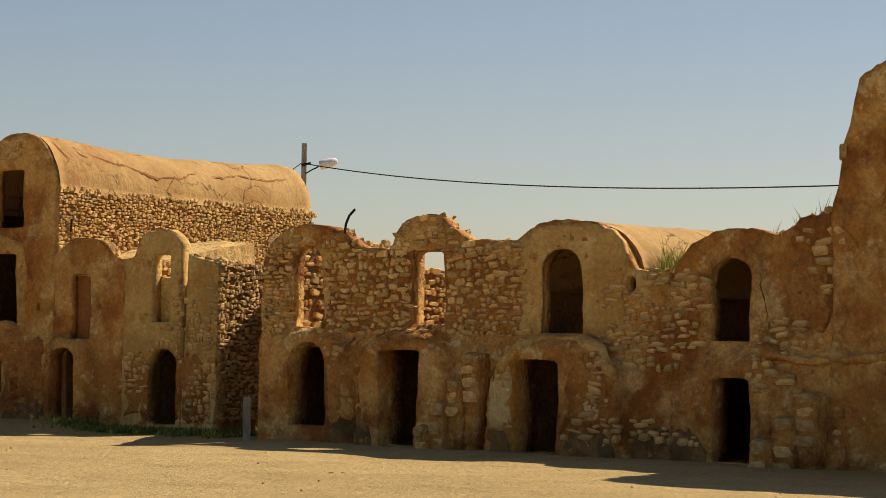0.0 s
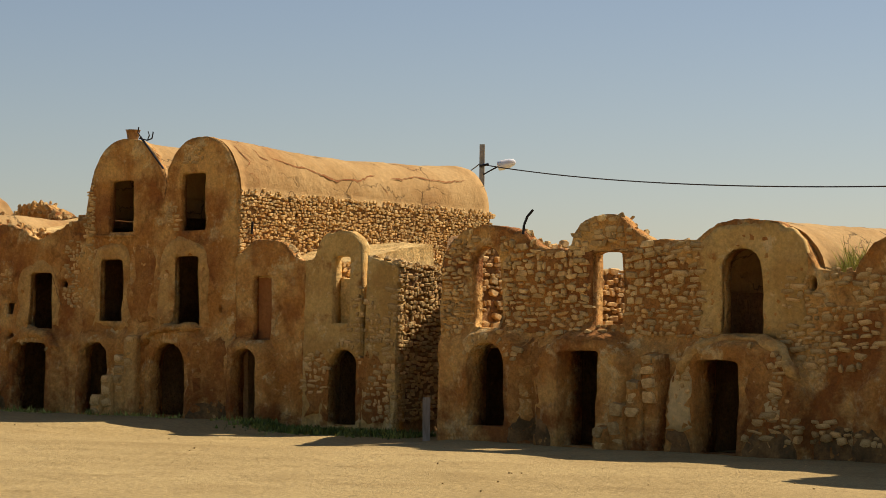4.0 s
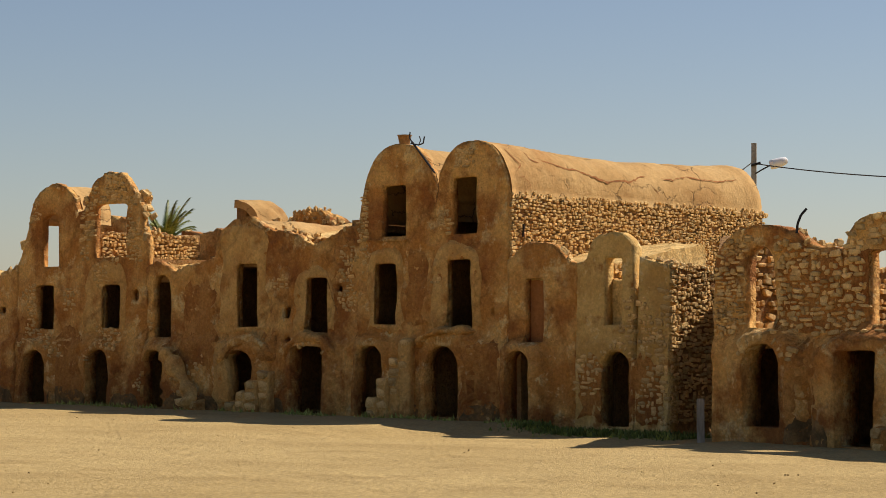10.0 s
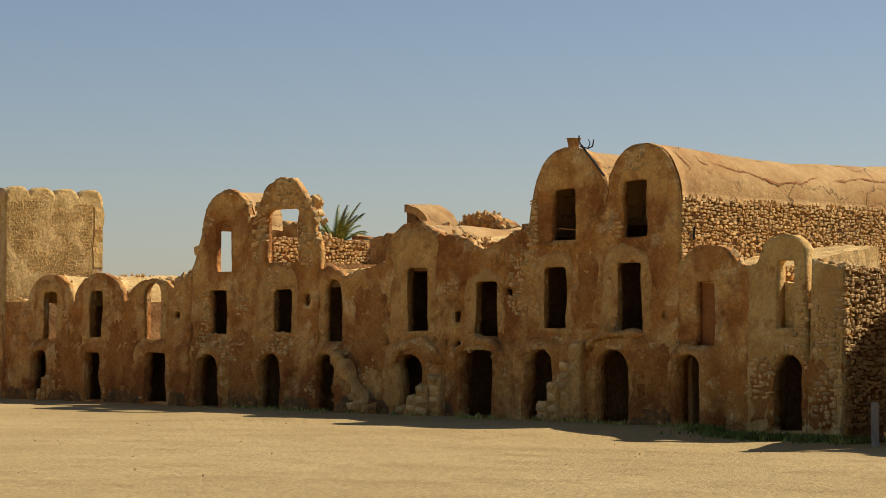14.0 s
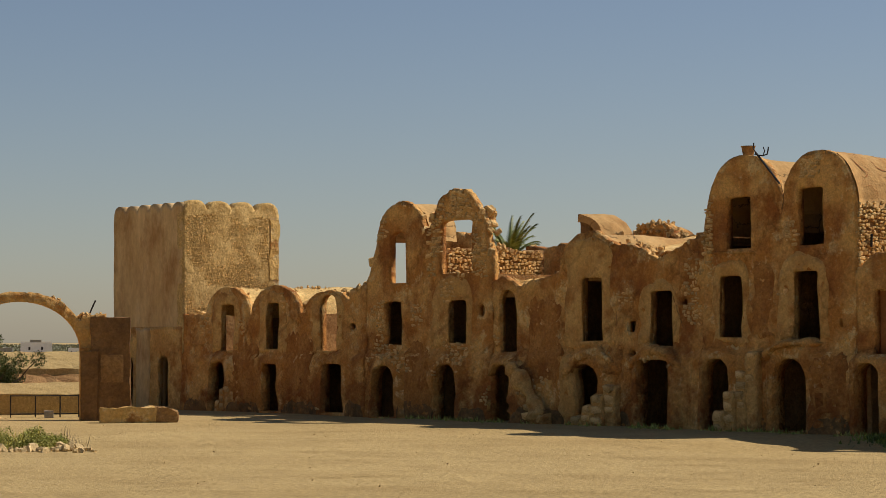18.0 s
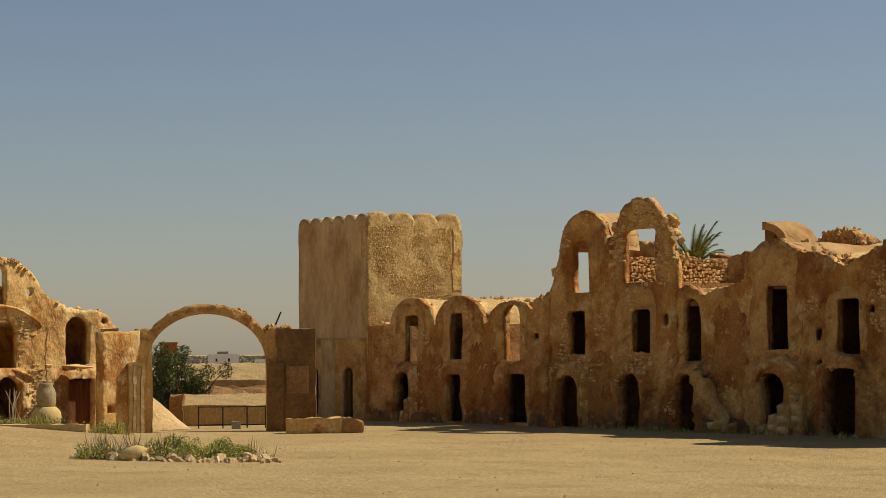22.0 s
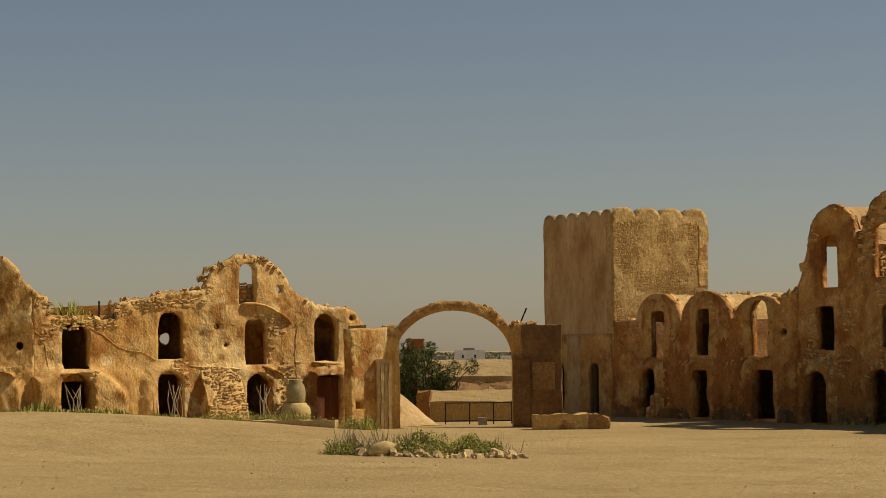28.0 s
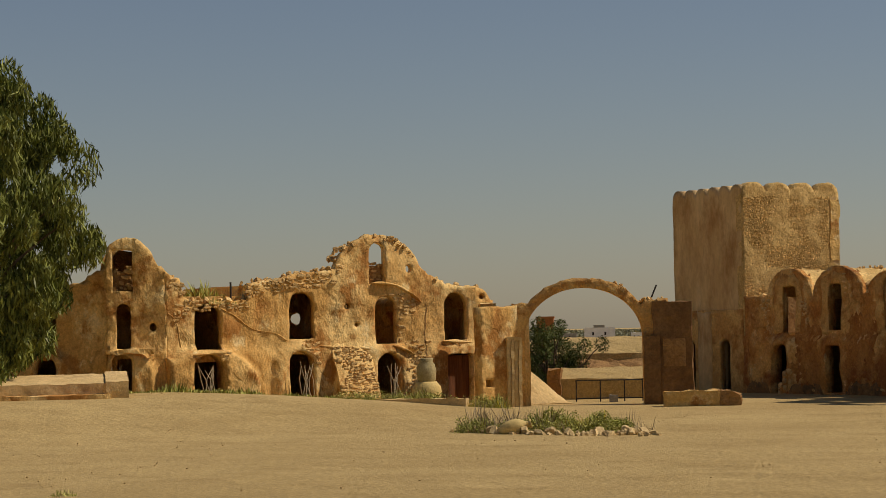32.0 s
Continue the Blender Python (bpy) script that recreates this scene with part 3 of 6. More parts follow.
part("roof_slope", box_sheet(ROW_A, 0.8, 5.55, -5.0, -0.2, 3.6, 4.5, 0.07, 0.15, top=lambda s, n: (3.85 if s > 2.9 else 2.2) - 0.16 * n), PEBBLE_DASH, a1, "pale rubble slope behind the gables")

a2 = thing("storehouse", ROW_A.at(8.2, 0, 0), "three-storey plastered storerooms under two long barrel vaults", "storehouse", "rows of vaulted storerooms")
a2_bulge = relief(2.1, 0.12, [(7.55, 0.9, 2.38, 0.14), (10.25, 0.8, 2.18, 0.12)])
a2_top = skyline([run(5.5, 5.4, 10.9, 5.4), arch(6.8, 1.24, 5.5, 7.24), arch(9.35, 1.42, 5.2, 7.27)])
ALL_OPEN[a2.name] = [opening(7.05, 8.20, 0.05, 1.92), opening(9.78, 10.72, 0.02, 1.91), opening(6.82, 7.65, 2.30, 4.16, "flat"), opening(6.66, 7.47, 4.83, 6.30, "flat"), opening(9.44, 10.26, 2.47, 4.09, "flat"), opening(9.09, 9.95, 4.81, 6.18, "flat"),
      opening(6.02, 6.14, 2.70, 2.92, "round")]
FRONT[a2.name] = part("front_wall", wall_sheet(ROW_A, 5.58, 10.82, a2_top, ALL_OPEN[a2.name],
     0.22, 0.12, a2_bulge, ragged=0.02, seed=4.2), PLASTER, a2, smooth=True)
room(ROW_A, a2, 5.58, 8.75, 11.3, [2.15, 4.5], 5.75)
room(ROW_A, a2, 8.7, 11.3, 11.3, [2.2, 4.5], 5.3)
part("vault", barrel(ROW_A, 6.8, 1.26, 5.7, 7.24, -0.1, -11.6, sag=0.20), VAULT, a2, "sunlit cracked mud render on a barrel vault", smooth=True)
part("vault", barrel(ROW_A, 9.35, 1.42, 5.2, 7.25, -0.1, -11.6, sag=0.25), VAULT, a2, "sunlit mud render on a barrel vault", smooth=True)

# Added slab, hidden behind the skyline, that stops light entering the next room.
part("roof_fill", box_sheet(ROW_A, 10.55, 11.32, -11.3, -0.2, 4.95, 5.16, 0.02, 0.4), MORTAR, a2)

a3 = thing("storehouse", ROW_A.at(15, 0, 0), "weathered two-storey plastered storerooms with partly fallen roofs", "storehouse", "rows of vaulted storerooms")
a3_bulge = relief(2.05, 0.12, [(12.45, 0.85, 2.18, 0.14), (15.1, 0.95, 2.08, 0.16), (18.75, 0.75, 2.0, 0.12)], [(16.9, 18.3, 0.3, 2.0, 0.45)])
a3_top = skyline([run(10.7, 5.2, 11.3, 5.1), run(11.3, 5.1, 12.5, 4.6), run(12.5, 4.6, 13.1, 4.9), run(13.1, 4.9, 14.5, 5.2), arch(15.3, 1.15, 4.2, 5.48), run(16.3, 4.4, 18.5, 3.95), arch(18.9, 0.6, 3.8, 4.25)])
ALL_OPEN[a3.name] = [opening(11.92, 13.16, 0.04, 1.86, "flat"), opening(14.68, 15.84, 0.15, 1.74), opening(18.36, 19.40, 0, 1.70), opening(12.00, 12.81, 2.23, 3.75, "flat"), opening(14.72, 15.54, 2.38, 4.17, "flat"), opening(18.36, 19.07, 2.07, 3.90),
      opening(11.42, 11.68, 3.32, 3.55, "round"), opening(13.45, 13.75, 2.62, 2.92, "flat"), opening(13.35, 13.62, 1.92, 2.12, "round")]
FRONT[a3.name] = part("front_wall", wall_sheet(ROW_A, 10.80, 19.4, a3_top, ALL_OPEN[a3.name],
     0.22, 0.12, a3_bulge, ragged=0.06, seed=5.2), PLASTER, a3, smooth=True)
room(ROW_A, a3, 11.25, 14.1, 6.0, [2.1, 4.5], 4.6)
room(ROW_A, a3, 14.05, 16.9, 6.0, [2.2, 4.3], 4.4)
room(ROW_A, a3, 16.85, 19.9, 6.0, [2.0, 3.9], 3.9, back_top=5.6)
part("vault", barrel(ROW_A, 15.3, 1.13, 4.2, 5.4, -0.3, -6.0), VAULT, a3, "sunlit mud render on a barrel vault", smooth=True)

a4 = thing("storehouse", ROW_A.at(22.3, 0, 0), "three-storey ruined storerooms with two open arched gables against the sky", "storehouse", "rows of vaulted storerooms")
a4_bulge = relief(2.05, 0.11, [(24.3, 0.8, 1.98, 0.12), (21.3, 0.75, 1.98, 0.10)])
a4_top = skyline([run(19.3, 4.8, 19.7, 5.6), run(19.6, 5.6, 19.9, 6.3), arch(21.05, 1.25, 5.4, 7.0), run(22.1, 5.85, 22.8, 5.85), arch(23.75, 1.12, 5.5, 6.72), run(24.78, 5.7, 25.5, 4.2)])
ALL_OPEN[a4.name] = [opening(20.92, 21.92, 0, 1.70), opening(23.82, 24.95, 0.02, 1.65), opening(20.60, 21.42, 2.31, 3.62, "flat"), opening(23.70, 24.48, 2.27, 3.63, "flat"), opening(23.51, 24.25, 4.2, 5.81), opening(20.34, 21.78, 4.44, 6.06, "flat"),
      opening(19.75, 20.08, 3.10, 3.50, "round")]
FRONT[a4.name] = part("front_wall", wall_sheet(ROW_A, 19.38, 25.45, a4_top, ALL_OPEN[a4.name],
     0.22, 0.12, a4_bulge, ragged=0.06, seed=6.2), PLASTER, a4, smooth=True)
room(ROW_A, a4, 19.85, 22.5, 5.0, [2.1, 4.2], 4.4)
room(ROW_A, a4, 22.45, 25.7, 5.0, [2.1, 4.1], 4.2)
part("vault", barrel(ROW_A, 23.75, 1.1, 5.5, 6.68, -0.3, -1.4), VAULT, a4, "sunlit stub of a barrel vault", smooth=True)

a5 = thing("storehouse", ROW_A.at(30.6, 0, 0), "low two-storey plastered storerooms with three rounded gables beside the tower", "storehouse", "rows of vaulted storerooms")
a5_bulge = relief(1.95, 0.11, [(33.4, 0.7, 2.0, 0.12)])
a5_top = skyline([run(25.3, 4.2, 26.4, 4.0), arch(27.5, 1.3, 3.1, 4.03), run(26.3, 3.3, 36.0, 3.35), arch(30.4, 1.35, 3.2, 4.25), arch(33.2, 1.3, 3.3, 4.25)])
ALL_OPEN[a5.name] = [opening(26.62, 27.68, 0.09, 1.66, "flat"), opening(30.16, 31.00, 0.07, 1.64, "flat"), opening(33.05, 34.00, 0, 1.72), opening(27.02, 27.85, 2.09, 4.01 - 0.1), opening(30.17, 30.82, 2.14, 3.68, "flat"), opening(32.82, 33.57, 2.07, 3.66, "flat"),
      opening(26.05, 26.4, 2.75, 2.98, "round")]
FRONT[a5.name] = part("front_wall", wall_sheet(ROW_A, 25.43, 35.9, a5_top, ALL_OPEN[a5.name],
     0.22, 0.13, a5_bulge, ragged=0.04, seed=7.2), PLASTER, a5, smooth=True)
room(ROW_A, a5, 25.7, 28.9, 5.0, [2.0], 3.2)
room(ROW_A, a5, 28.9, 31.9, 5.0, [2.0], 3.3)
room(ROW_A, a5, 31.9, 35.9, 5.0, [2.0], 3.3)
part("vault", barrel(ROW_A, 30.4, 1.33, 3.2, 4.2, -0.2, -5.0, jitter=0.06), PEBBLE_DASH, a5, "rough pebbly vault back", smooth=True)
part("vault", barrel(ROW_A, 33.2, 1.28, 3.3, 4.2, -0.2, -5.0, jitter=0.06), PEBBLE_DASH, a5, "rough pebbly vault back", smooth=True)

# ---- the tower ----
tower = thing("tower", ROW_A.at(38.2, -2, 0), "square plastered tower with a scalloped parapet and one rough stone side", "tower")
t_top = skyline([run(35.8, 6.98, 40.6, 6.98)] + [arch(36.28 + 0.766 * k, 0.383, 6.92, 7.34) for k in range(6)])
part("front_wall", wall_sheet(ROW_A, 35.97, 40.5, t_top, [opening(39.15, 39.85, 0.1, 1.88), opening(36.85, 37.5, 0.1, 1.88)], 0.4, 0.16, None, ragged=0.01, lumps=0.015, seed=8, fine=0.05), TOWER, tower, "streaked grey-buff plaster face", smooth=True)
SIDE_T = Line(*ROW_A.at(35.9, 0, 0)[:2], *(-ROW_A.n))
SIDE_T.n = -ROW_A.u
s_top = skyline([run(-0.1, 6.98, 4.3, 6.98)] + [arch(0.52 + 1.035 * k, 0.515, 6.92, 7.42) for k in range(4)])
part("side_wall", wall_sheet(SIDE_T, 0.0, 4.14, s_top, [], 0.4, 0.12, None, ragged=0.015, lumps=0.03, seed=9, fine=0.06), PEBBLE_DASH, tower, "rough pebble-dashed stone face", smooth=True)
part("corner_strip", wall_sheet(SIDE_T, 3.74, 4.13, lambda s: 6.85, [], 0.1, 0.1, lambda s, z: 0.03, bottom=4.6, ragged=0.06, lumps=0.02, seed=9.4, wander=0.08), PLASTER_PALE, tower, "pale plaster corner strip")
T_DOORS = [opening(39.15, 39.85, 0.1, 1.88), opening(36.85, 37.5, 0.1, 1.88)]
part("lower_render", wall_sheet(ROW_A, 35.96, 40.5, lambda s: 2.92, T_DOORS, 0.2, 0.16, lambda s, z: 0.03, ragged=0.03, lumps=0.02, seed=8.5), GABLE, tower, "browner render below a string course", smooth=True)
part("pale_strip", wall_sheet(ROW_A, 38.0, 38.95, lambda s: 2.86, [], 0.1, 0.16, lambda s, z: 0.05, ragged=0.05, lumps=0.02, seed=8.7, wander=0.06), TOWER, tower, smooth=True)
part("back_wall", box_sheet(ROW_A, 35.9, 40.5, -4.14, -3.75, -0.3, 6.9), TOWER, tower)
part("side_wall", box_sheet(ROW_A, 40.1, 40.5, -3.8, -0.4, -0.3, 6.9), TOWER, tower)
part("roof", box_sheet(ROW_A, 36.2, 40.2, -3.8, -0.4, 6.5, 6.7), TOWER, tower)

# ---- row C: the sunlit row ----
c_house = thing("storehouse", ROW_C.at(8, 0, 0), "sunlit two-storey ruined storerooms of rubble and straw-coloured plaster", "storehouse", "rows of vaulted storerooms")
c_top = skyline([run(-0.2, 3.3, 0.2, 3.35), arch(1.4, 1.25, 3.3, 3.87), run(1.75, 3.86, 2.75, 4.4), arch(4.25, 1.6, 3.9, 5.44), run(5.7, 4.38, 6.3, 4.32), run(6.3, 4.32, 8.85, 3.95), run(8.8, 3.40, 11.2, 3.5), run(11.0, 4.0, 12.0, 4.6), arch(12.75, 0.95, 4.0, 5.37),
                 run(13.5, 4.35, 14.85, 3.86), arch(15.65, 1.0, 3.4, 4.55), run(16.2, 4.05, 21.0, 4.0)])
ALL_OPEN[c_house.name] = [opening(0.86, 1.84, 0.05, 1.64, "flat"), opening(3.50, 4.40, 0.12, 1.74), opening(6.64, 7.48, 0.32, 1.85), opening(9.78, 10.88, 0.55, 1.84),
      opening(0.98, 1.84, 2.07, 3.60), opening(3.60, 4.38, 2.02, 3.52), opening(6.54, 7.42, 2.22, 3.68), opening(9.74, 10.62, 1.96, 3.36), opening(3.99, 4.58, 3.92, 5.21),
      opening(0.33, 0.58, 3.38, 3.55, "round"), opening(3.0, 3.25, 4.25, 4.5, "round"), opening(5.25, 5.47, 3.12, 3.30, "round"), opening(4.95, 5.12, 2.56, 2.70, "round")]
c_bulge = relief(1.98, 0.05, [(10.3, 1.65, 2.02, 0.45), (12.95, 1.05, 2.02, 0.40), (7.2, 0.75, 2.08, 0.10), (1.2, 1.1, 2.0, 0.08), (4.0, 0.8, 1.98, 0.08)])
FRONT[c_house.name] = part("front_wall", wall_sheet(ROW_C, 0.0, 11.57, c_top, ALL_OPEN[c_house.name], 0.24, 0.12, c_bulge, ragged=0.08, lumps=0.06, seed=10), PLASTER_SUN, c_house, smooth=True)
room(ROW_C, c_house, 0.0, 2.6, 5.0, [1.95], 3.3, mat=PLASTER_SUN, front=-0.2)
part("vault", barrel(ROW_C, 1.4, 1.22, 3.1, 3.84, -0.2, -5.0), PLASTER_SUN, c_house, smooth=True)
for z in (1.95, 3.85):
    part("floor_slab", box_sheet(ROW_C, 2.6, 8.6, -5.0, -0.2, z - 0.2, z, 0.02, 0.5), PLASTER_SUN, c_house)
part("back_wall", wall_sheet(Line(*ROW_C.at(0, -5.0, 0)[:2], *ROW_C.u), 2.6, 8.7, lambda s: 4.1 if s < 5.6 else 3.75, [opening(4.15, 4.85, 2.68, 3.08, "round")], 0.35, 0.3, seed=13), PLASTER_SUN, c_house)
CROSS = Line(*ROW_C.at(5.6, -0.2, 0)[:2], *(-ROW_C.n))
CROSS.n = ROW_C.u
part("side_wall", wall_sheet(CROSS, 0.0, 4.8, lambda s: 3.9, [opening(2.6, 3.85, 2.62, 3.12, "round")], 0.28, 0.3, seed=14), PLASTER_SUN, c_house)
part("side_wall", box_sheet(ROW_C, 8.42, 8.7, -5.0, -0.2, -0.3, 3.9, 0.04, 0.45), PLASTER_SUN, c_house)
room(ROW_C, c_house, 8.7, 11.4, 5.0, [1.8, 3.58], 3.4, mat=PLASTER_SUN, front=-0.2)
ROW_E = Line(*ROW_C.at(11.55, 0.0, 0)[:2], -0.741, -0.671)


def along_e(s):
    return (s - 11.55) * 0.922


E_OPEN = [opening(along_e(12.66), along_e(13.31), 0.65, 1.88), opening(along_e(12.68), along_e(13.14), 2.04, 3.38), opening(along_e(12.60), along_e(13.24), 3.76, 4.99, "flat"), opening(along_e(11.85), along_e(12.08), 2.55, 2.80, "round")]
e_top = skyline([run(-0.1, 4.3, along_e(12.0), 4.6), arch(along_e(12.75), 0.88, 4.0, 5.37), run(1.4, 4.5, 1.8, 4.4)])
part("front_wall", wall_sheet(ROW_E, 0.0, 1.75, e_top, E_OPEN, 0.24, 0.12, relief(1.98, 0.05, [(along_e(12.95), 0.97, 2.02, 0.40)]), ragged=0.07, lumps=0.06, seed=16), PLASTER_SUN, c_house, "tall plastered gable turning out of the sun", smooth=True)
room(ROW_E, c_house, 0.0, 1.75, 2.2, [1.95, 3.7], 3.9, mat=PLASTER_SUN)
part("vault", barrel(ROW_E, along_e(12.75), 0.85, 4.0, 5.3, -0.3, -2.3), PLASTER_SUN, c_house, smooth=True)
ROW_D = Line(*ROW_E.at(1.73, 0.0, 0)[:2], -0.94, -0.34)
d_top = skyline([run(-0.1, 4.5, 1.5, 3.86), arch(2.3, 1.02, 3.4, 4.55), run(2.8, 4.05, 7.0, 4.0)])
part("front_wall", wall_sheet(ROW_D, 0.0, 7.0, d_top, [opening(1.58, 2.34, 0.6, 1.87), opening(1.65, 2.26, 2.38, 3.79)], 0.24, 0.12, relief(1.98, 0.05, [(1.95, 0.9, 2.0, 0.15)]), ragged=0.08, lumps=0.06, seed=15), PLASTER_SUN, c_house, "plastered wall turning out of the sun", smooth=True)
room(ROW_D, c_house, 0.6, 7.0, 3.0, [1.95, 3.8], 3.8, mat=PLASTER_SUN)
part("buttress", box_sheet(ROW_C, 4.62, 6.0, 0.0, 0.78, -0.1, 2.0, 0.05, 0.12, top=lambda s, n: 2.08 - 2.15 * n - 0.25 * max(0.0, 5.0 - s) + 0.08 * rough((s, n, 2), 2.6)), PLASTER_SUN, c_house, "battered rubble pier between two doors")
part("blocking", box_sheet(ROW_C, 3.93, 4.64, -0.62, -0.28, 3.85, 4.5, 0.06, 0.12), MORTAR, c_house, "rubble blocking the lower half of a window")
part("blocking", box_sheet(ROW_E, along_e(12.55), along_e(13.3), -0.7, -0.30, 3.7, 4.35, 0.06, 0.12), MORTAR, c_house, "rubble blocking the lower half of a window")
part("ledge", box_sheet(ROW_E, 0.35, 1.75, 0.25, 0.54, 1.90, 2.02, 0.07, 0.12), PLASTER_SUN, c_house, "worn projecting mud ledge")
part("back_wall", box_sheet(ROW_E, 0.75, 1.72, -1.7, -1.4, 3.6, 5.0, 0.05, 0.15), MORTAR, c_house, "dark rubble behind the tall gable window")
# ---- gate arch between row C and the tower ----
GATE = Line(-37.65, 59.48, 3.33, 2.31)
gate = thing("gate_arch", GATE.at(2, 0, 0), "wide round gate arch of plastered rubble open to the land", "gate")
gate_open = [(0.25, -0.29), (0.25, 0.7), (0.25, 1.4)] + [(2.09 - 1.84 * math.cos(a), 2.1 + 1.53 * math.sin(a)) for a in np.linspace(0, math.pi, 25)] + [(3.93, 1.4), (3.93, 0.7), (3.93, -0.29)]
g_top = skyline([run(-1.5, 3.34, 0.5, 3.14), arch(2.1, 2.02, 2.1, 3.94), run(3.9, 3.22, 5.0, 3.22)])
part("arch_wall", wall_sheet(GATE, -0.12, 4.7, g_top, [gate_open], 0.5, 0.13, None, ragged=0.05, lumps=0.04, seed=11), GABLE, gate, smooth=True)
JAMB = Line(*ROW_C.at(0.0, 3.45, 0)[:2], *ROW_C.u)
part("jamb_wall", wall_sheet(JAMB, 0.84, 2.62, lambda s: 3.20 - 0.05 * s, [opening(2.20, 2.46, 0.62, 0.85, "flat")], 0.4, 0.12, None, ragged=0.04, lumps=0.03, seed=11.5), PLASTER_SUN, gate, "smooth sunlit plaster beside the gate pier", smooth=True)
part("return_wall", box_sheet(GATE, -1.1, -0.6, -2.6, -0.45, -0.3, 3.2, 0.04, 0.4), PLASTER_SUN, gate)
# worn fluted timber-shuttered pier on one jamb
FLUTE = Line(*GATE.at(-0.32, 0.32, 0)[:2], 0.7, 0.714)
for k in range(4):
    part("pier_rib", box_sheet(FLUTE, 0.115 * k, 0.095 + 0.115 * k, -0.3, 0.10 + 0.035 * (k % 2), -0.1, 2.08 - 0.05 * (k % 3), 0.04, 0.08), PALE_LIME, gate)
part("pier_core", box_sheet(FLUTE, -0.01, 0.45, -0.35, 0.065, -0.1, 2.06, 0.015, 0.2), PALE_LIME, gate)
part("pier_cap", box_sheet(FLUTE, -0.02, 0.44, -0.3, 0.13, 2.03, 2.13, 0.05, 0.1), PALE_LIME, gate)
PIER = Line(*GATE.at(3.9, 0.2, 0)[:2], 0.90, 0.436)
# Pier and side panel take a darker earth tone that paints in their shade.
part("right_pier", box_sheet(PIER, 0.0, 0.52, -0.3, 0.0, -0.2, 2.1, 0.03, 0.2), SHADE_EARTH, gate, "brown pier with its shade put into the colour")
part("side_panel", box_sheet(PIER, 0.3, 1.5, -0.4, -0.08, -0.2, 3.15, 0.05, 0.15, top=lambda s, n: 3.14 + 0.06 * rough((s, n, 0), 2.0)), SHADE_EARTH, gate)
part("panel_block", box_sheet(PIER, 0.6, 1.3, -0.3, -0.045, 1.15, 2.0, 0.02, 0.2), MORTAR, gate)
part("impost", box_sheet(GATE, 3.9, 4.3, -0.2, 0.08, 2.06, 2.2, 0.02, 0.12), PLASTER, gate)


def rod(a, b, r, sides=8, r2=None):
    """A round bar from a to b."""
    a, b = Vector(a), Vector(b)
    q = (b - a).to_track_quat("Z", "Y").to_matrix()
    vs, fs = [], []
    for p, rr in ((a, r), (b, r if r2 is None else r2)):
        for k in range(sides):
            w = k * math.tau / sides
            vs.append(p + q @ Vector((rr * math.cos(w), rr * math.sin(w), 0)))
    for k in range(sides):
        fs.append([k, (k + 1) % sides, sides + (k + 1) % sides, sides + k])
    fs += [list(range(sides))[::-1], list(range(sides, 2 * sides))]
    return np.array(vs), fs


def tube(points, r, sides=6, taper=1.0):
    pieces = []
    for i in range(len(points) - 1):
        f = i / max(1, len(points) - 1)
        g = (i + 1) / max(1, len(points) - 1)
        pieces.append(rod(points[i], points[i + 1], r * (1 - (1 - taper) * f), sides, r * (1 - (1 - taper) * g)))
    return joined(pieces)


def lathe(at, profile, sides=28):
    vs, fs = [], []
    for r, z in profile:
        for k in range(sides):
            w = k * math.tau / sides
            vs.append((at[0] + r * math.cos(w), at[1] + r * math.sin(w), at[2] + z))
    for i in range(len(profile) - 1):
        for k in range(sides):
            fs.append([i * sides + k, i * sides + (k + 1) % sides, (i + 1) * sides + (k + 1) % sides, (i + 1) * sides + k])
    fs.append(list(range(sides))[::-1])
    fs.append(list(range((len(profile) - 1) * sides, len(profile) * sides)))
    return np.array(vs), fs


# ---- street lamp and cable ----
lamp = thing("street_lamp", (-5.4, 84.83, 0), "concrete street lamp post with a white lamp head behind the vaults", "street lamp")
part("post", box_sheet(Line(-5.5, 84.9, 1, 0), 0.0, 0.19, -0.1, 0.1, 0, 9.29), CONCRETE, lamp)
part("arm", tube([(-5.35, 84.8, 8.15), (-5.1, 84.82, 8.30), (-4.72, 84.84, 8.50)], 0.03), IRON, lamp)
part("bracket", tube([(-5.5, 84.75, 8.45), (-5.15, 84.75, 8.55)], 0.05), IRON, lamp)
head_m = look((-4.80, 84.86, 8.47), (-4.15, 84.9, 8.66))
hv, hf = lathe((0, 0, 0), [(0.10, 0.02), (0.17, 0.0), (0.19, -0.15), (0.17, -0.45), (0.12, -0.62), (0.03, -0.68)], 14)
part("lamp_head", (np.array([head_m @ Vector(v) for v in hv]), hf), WHITE, lamp, "white enamel lamp head", smooth=True)
cable = thing("overhead_cable", (-5.3, 84.8, 8.5), "thin black overhead cable hanging from the lamp post", "cable")
pts = []
for k in range(41):
    f = k / 40
    pts.append((-5.26 + 15.81 * f + 4 * f * f, 84.84 - 23.74 * f, 8.51 + (6.68 - 8.51) * f - 0.60 * (1 - (2 * f - 1) ** 2) * 0.9))
part("wire", tube(pts, 0.022, 5), IRON, cable)
part("wire", tube([(-5.4, 84.8, 8.62), (-6.05, 87.79, 8.49), (-12, 105, 7.5)], 0.02, 5), IRON, cable)

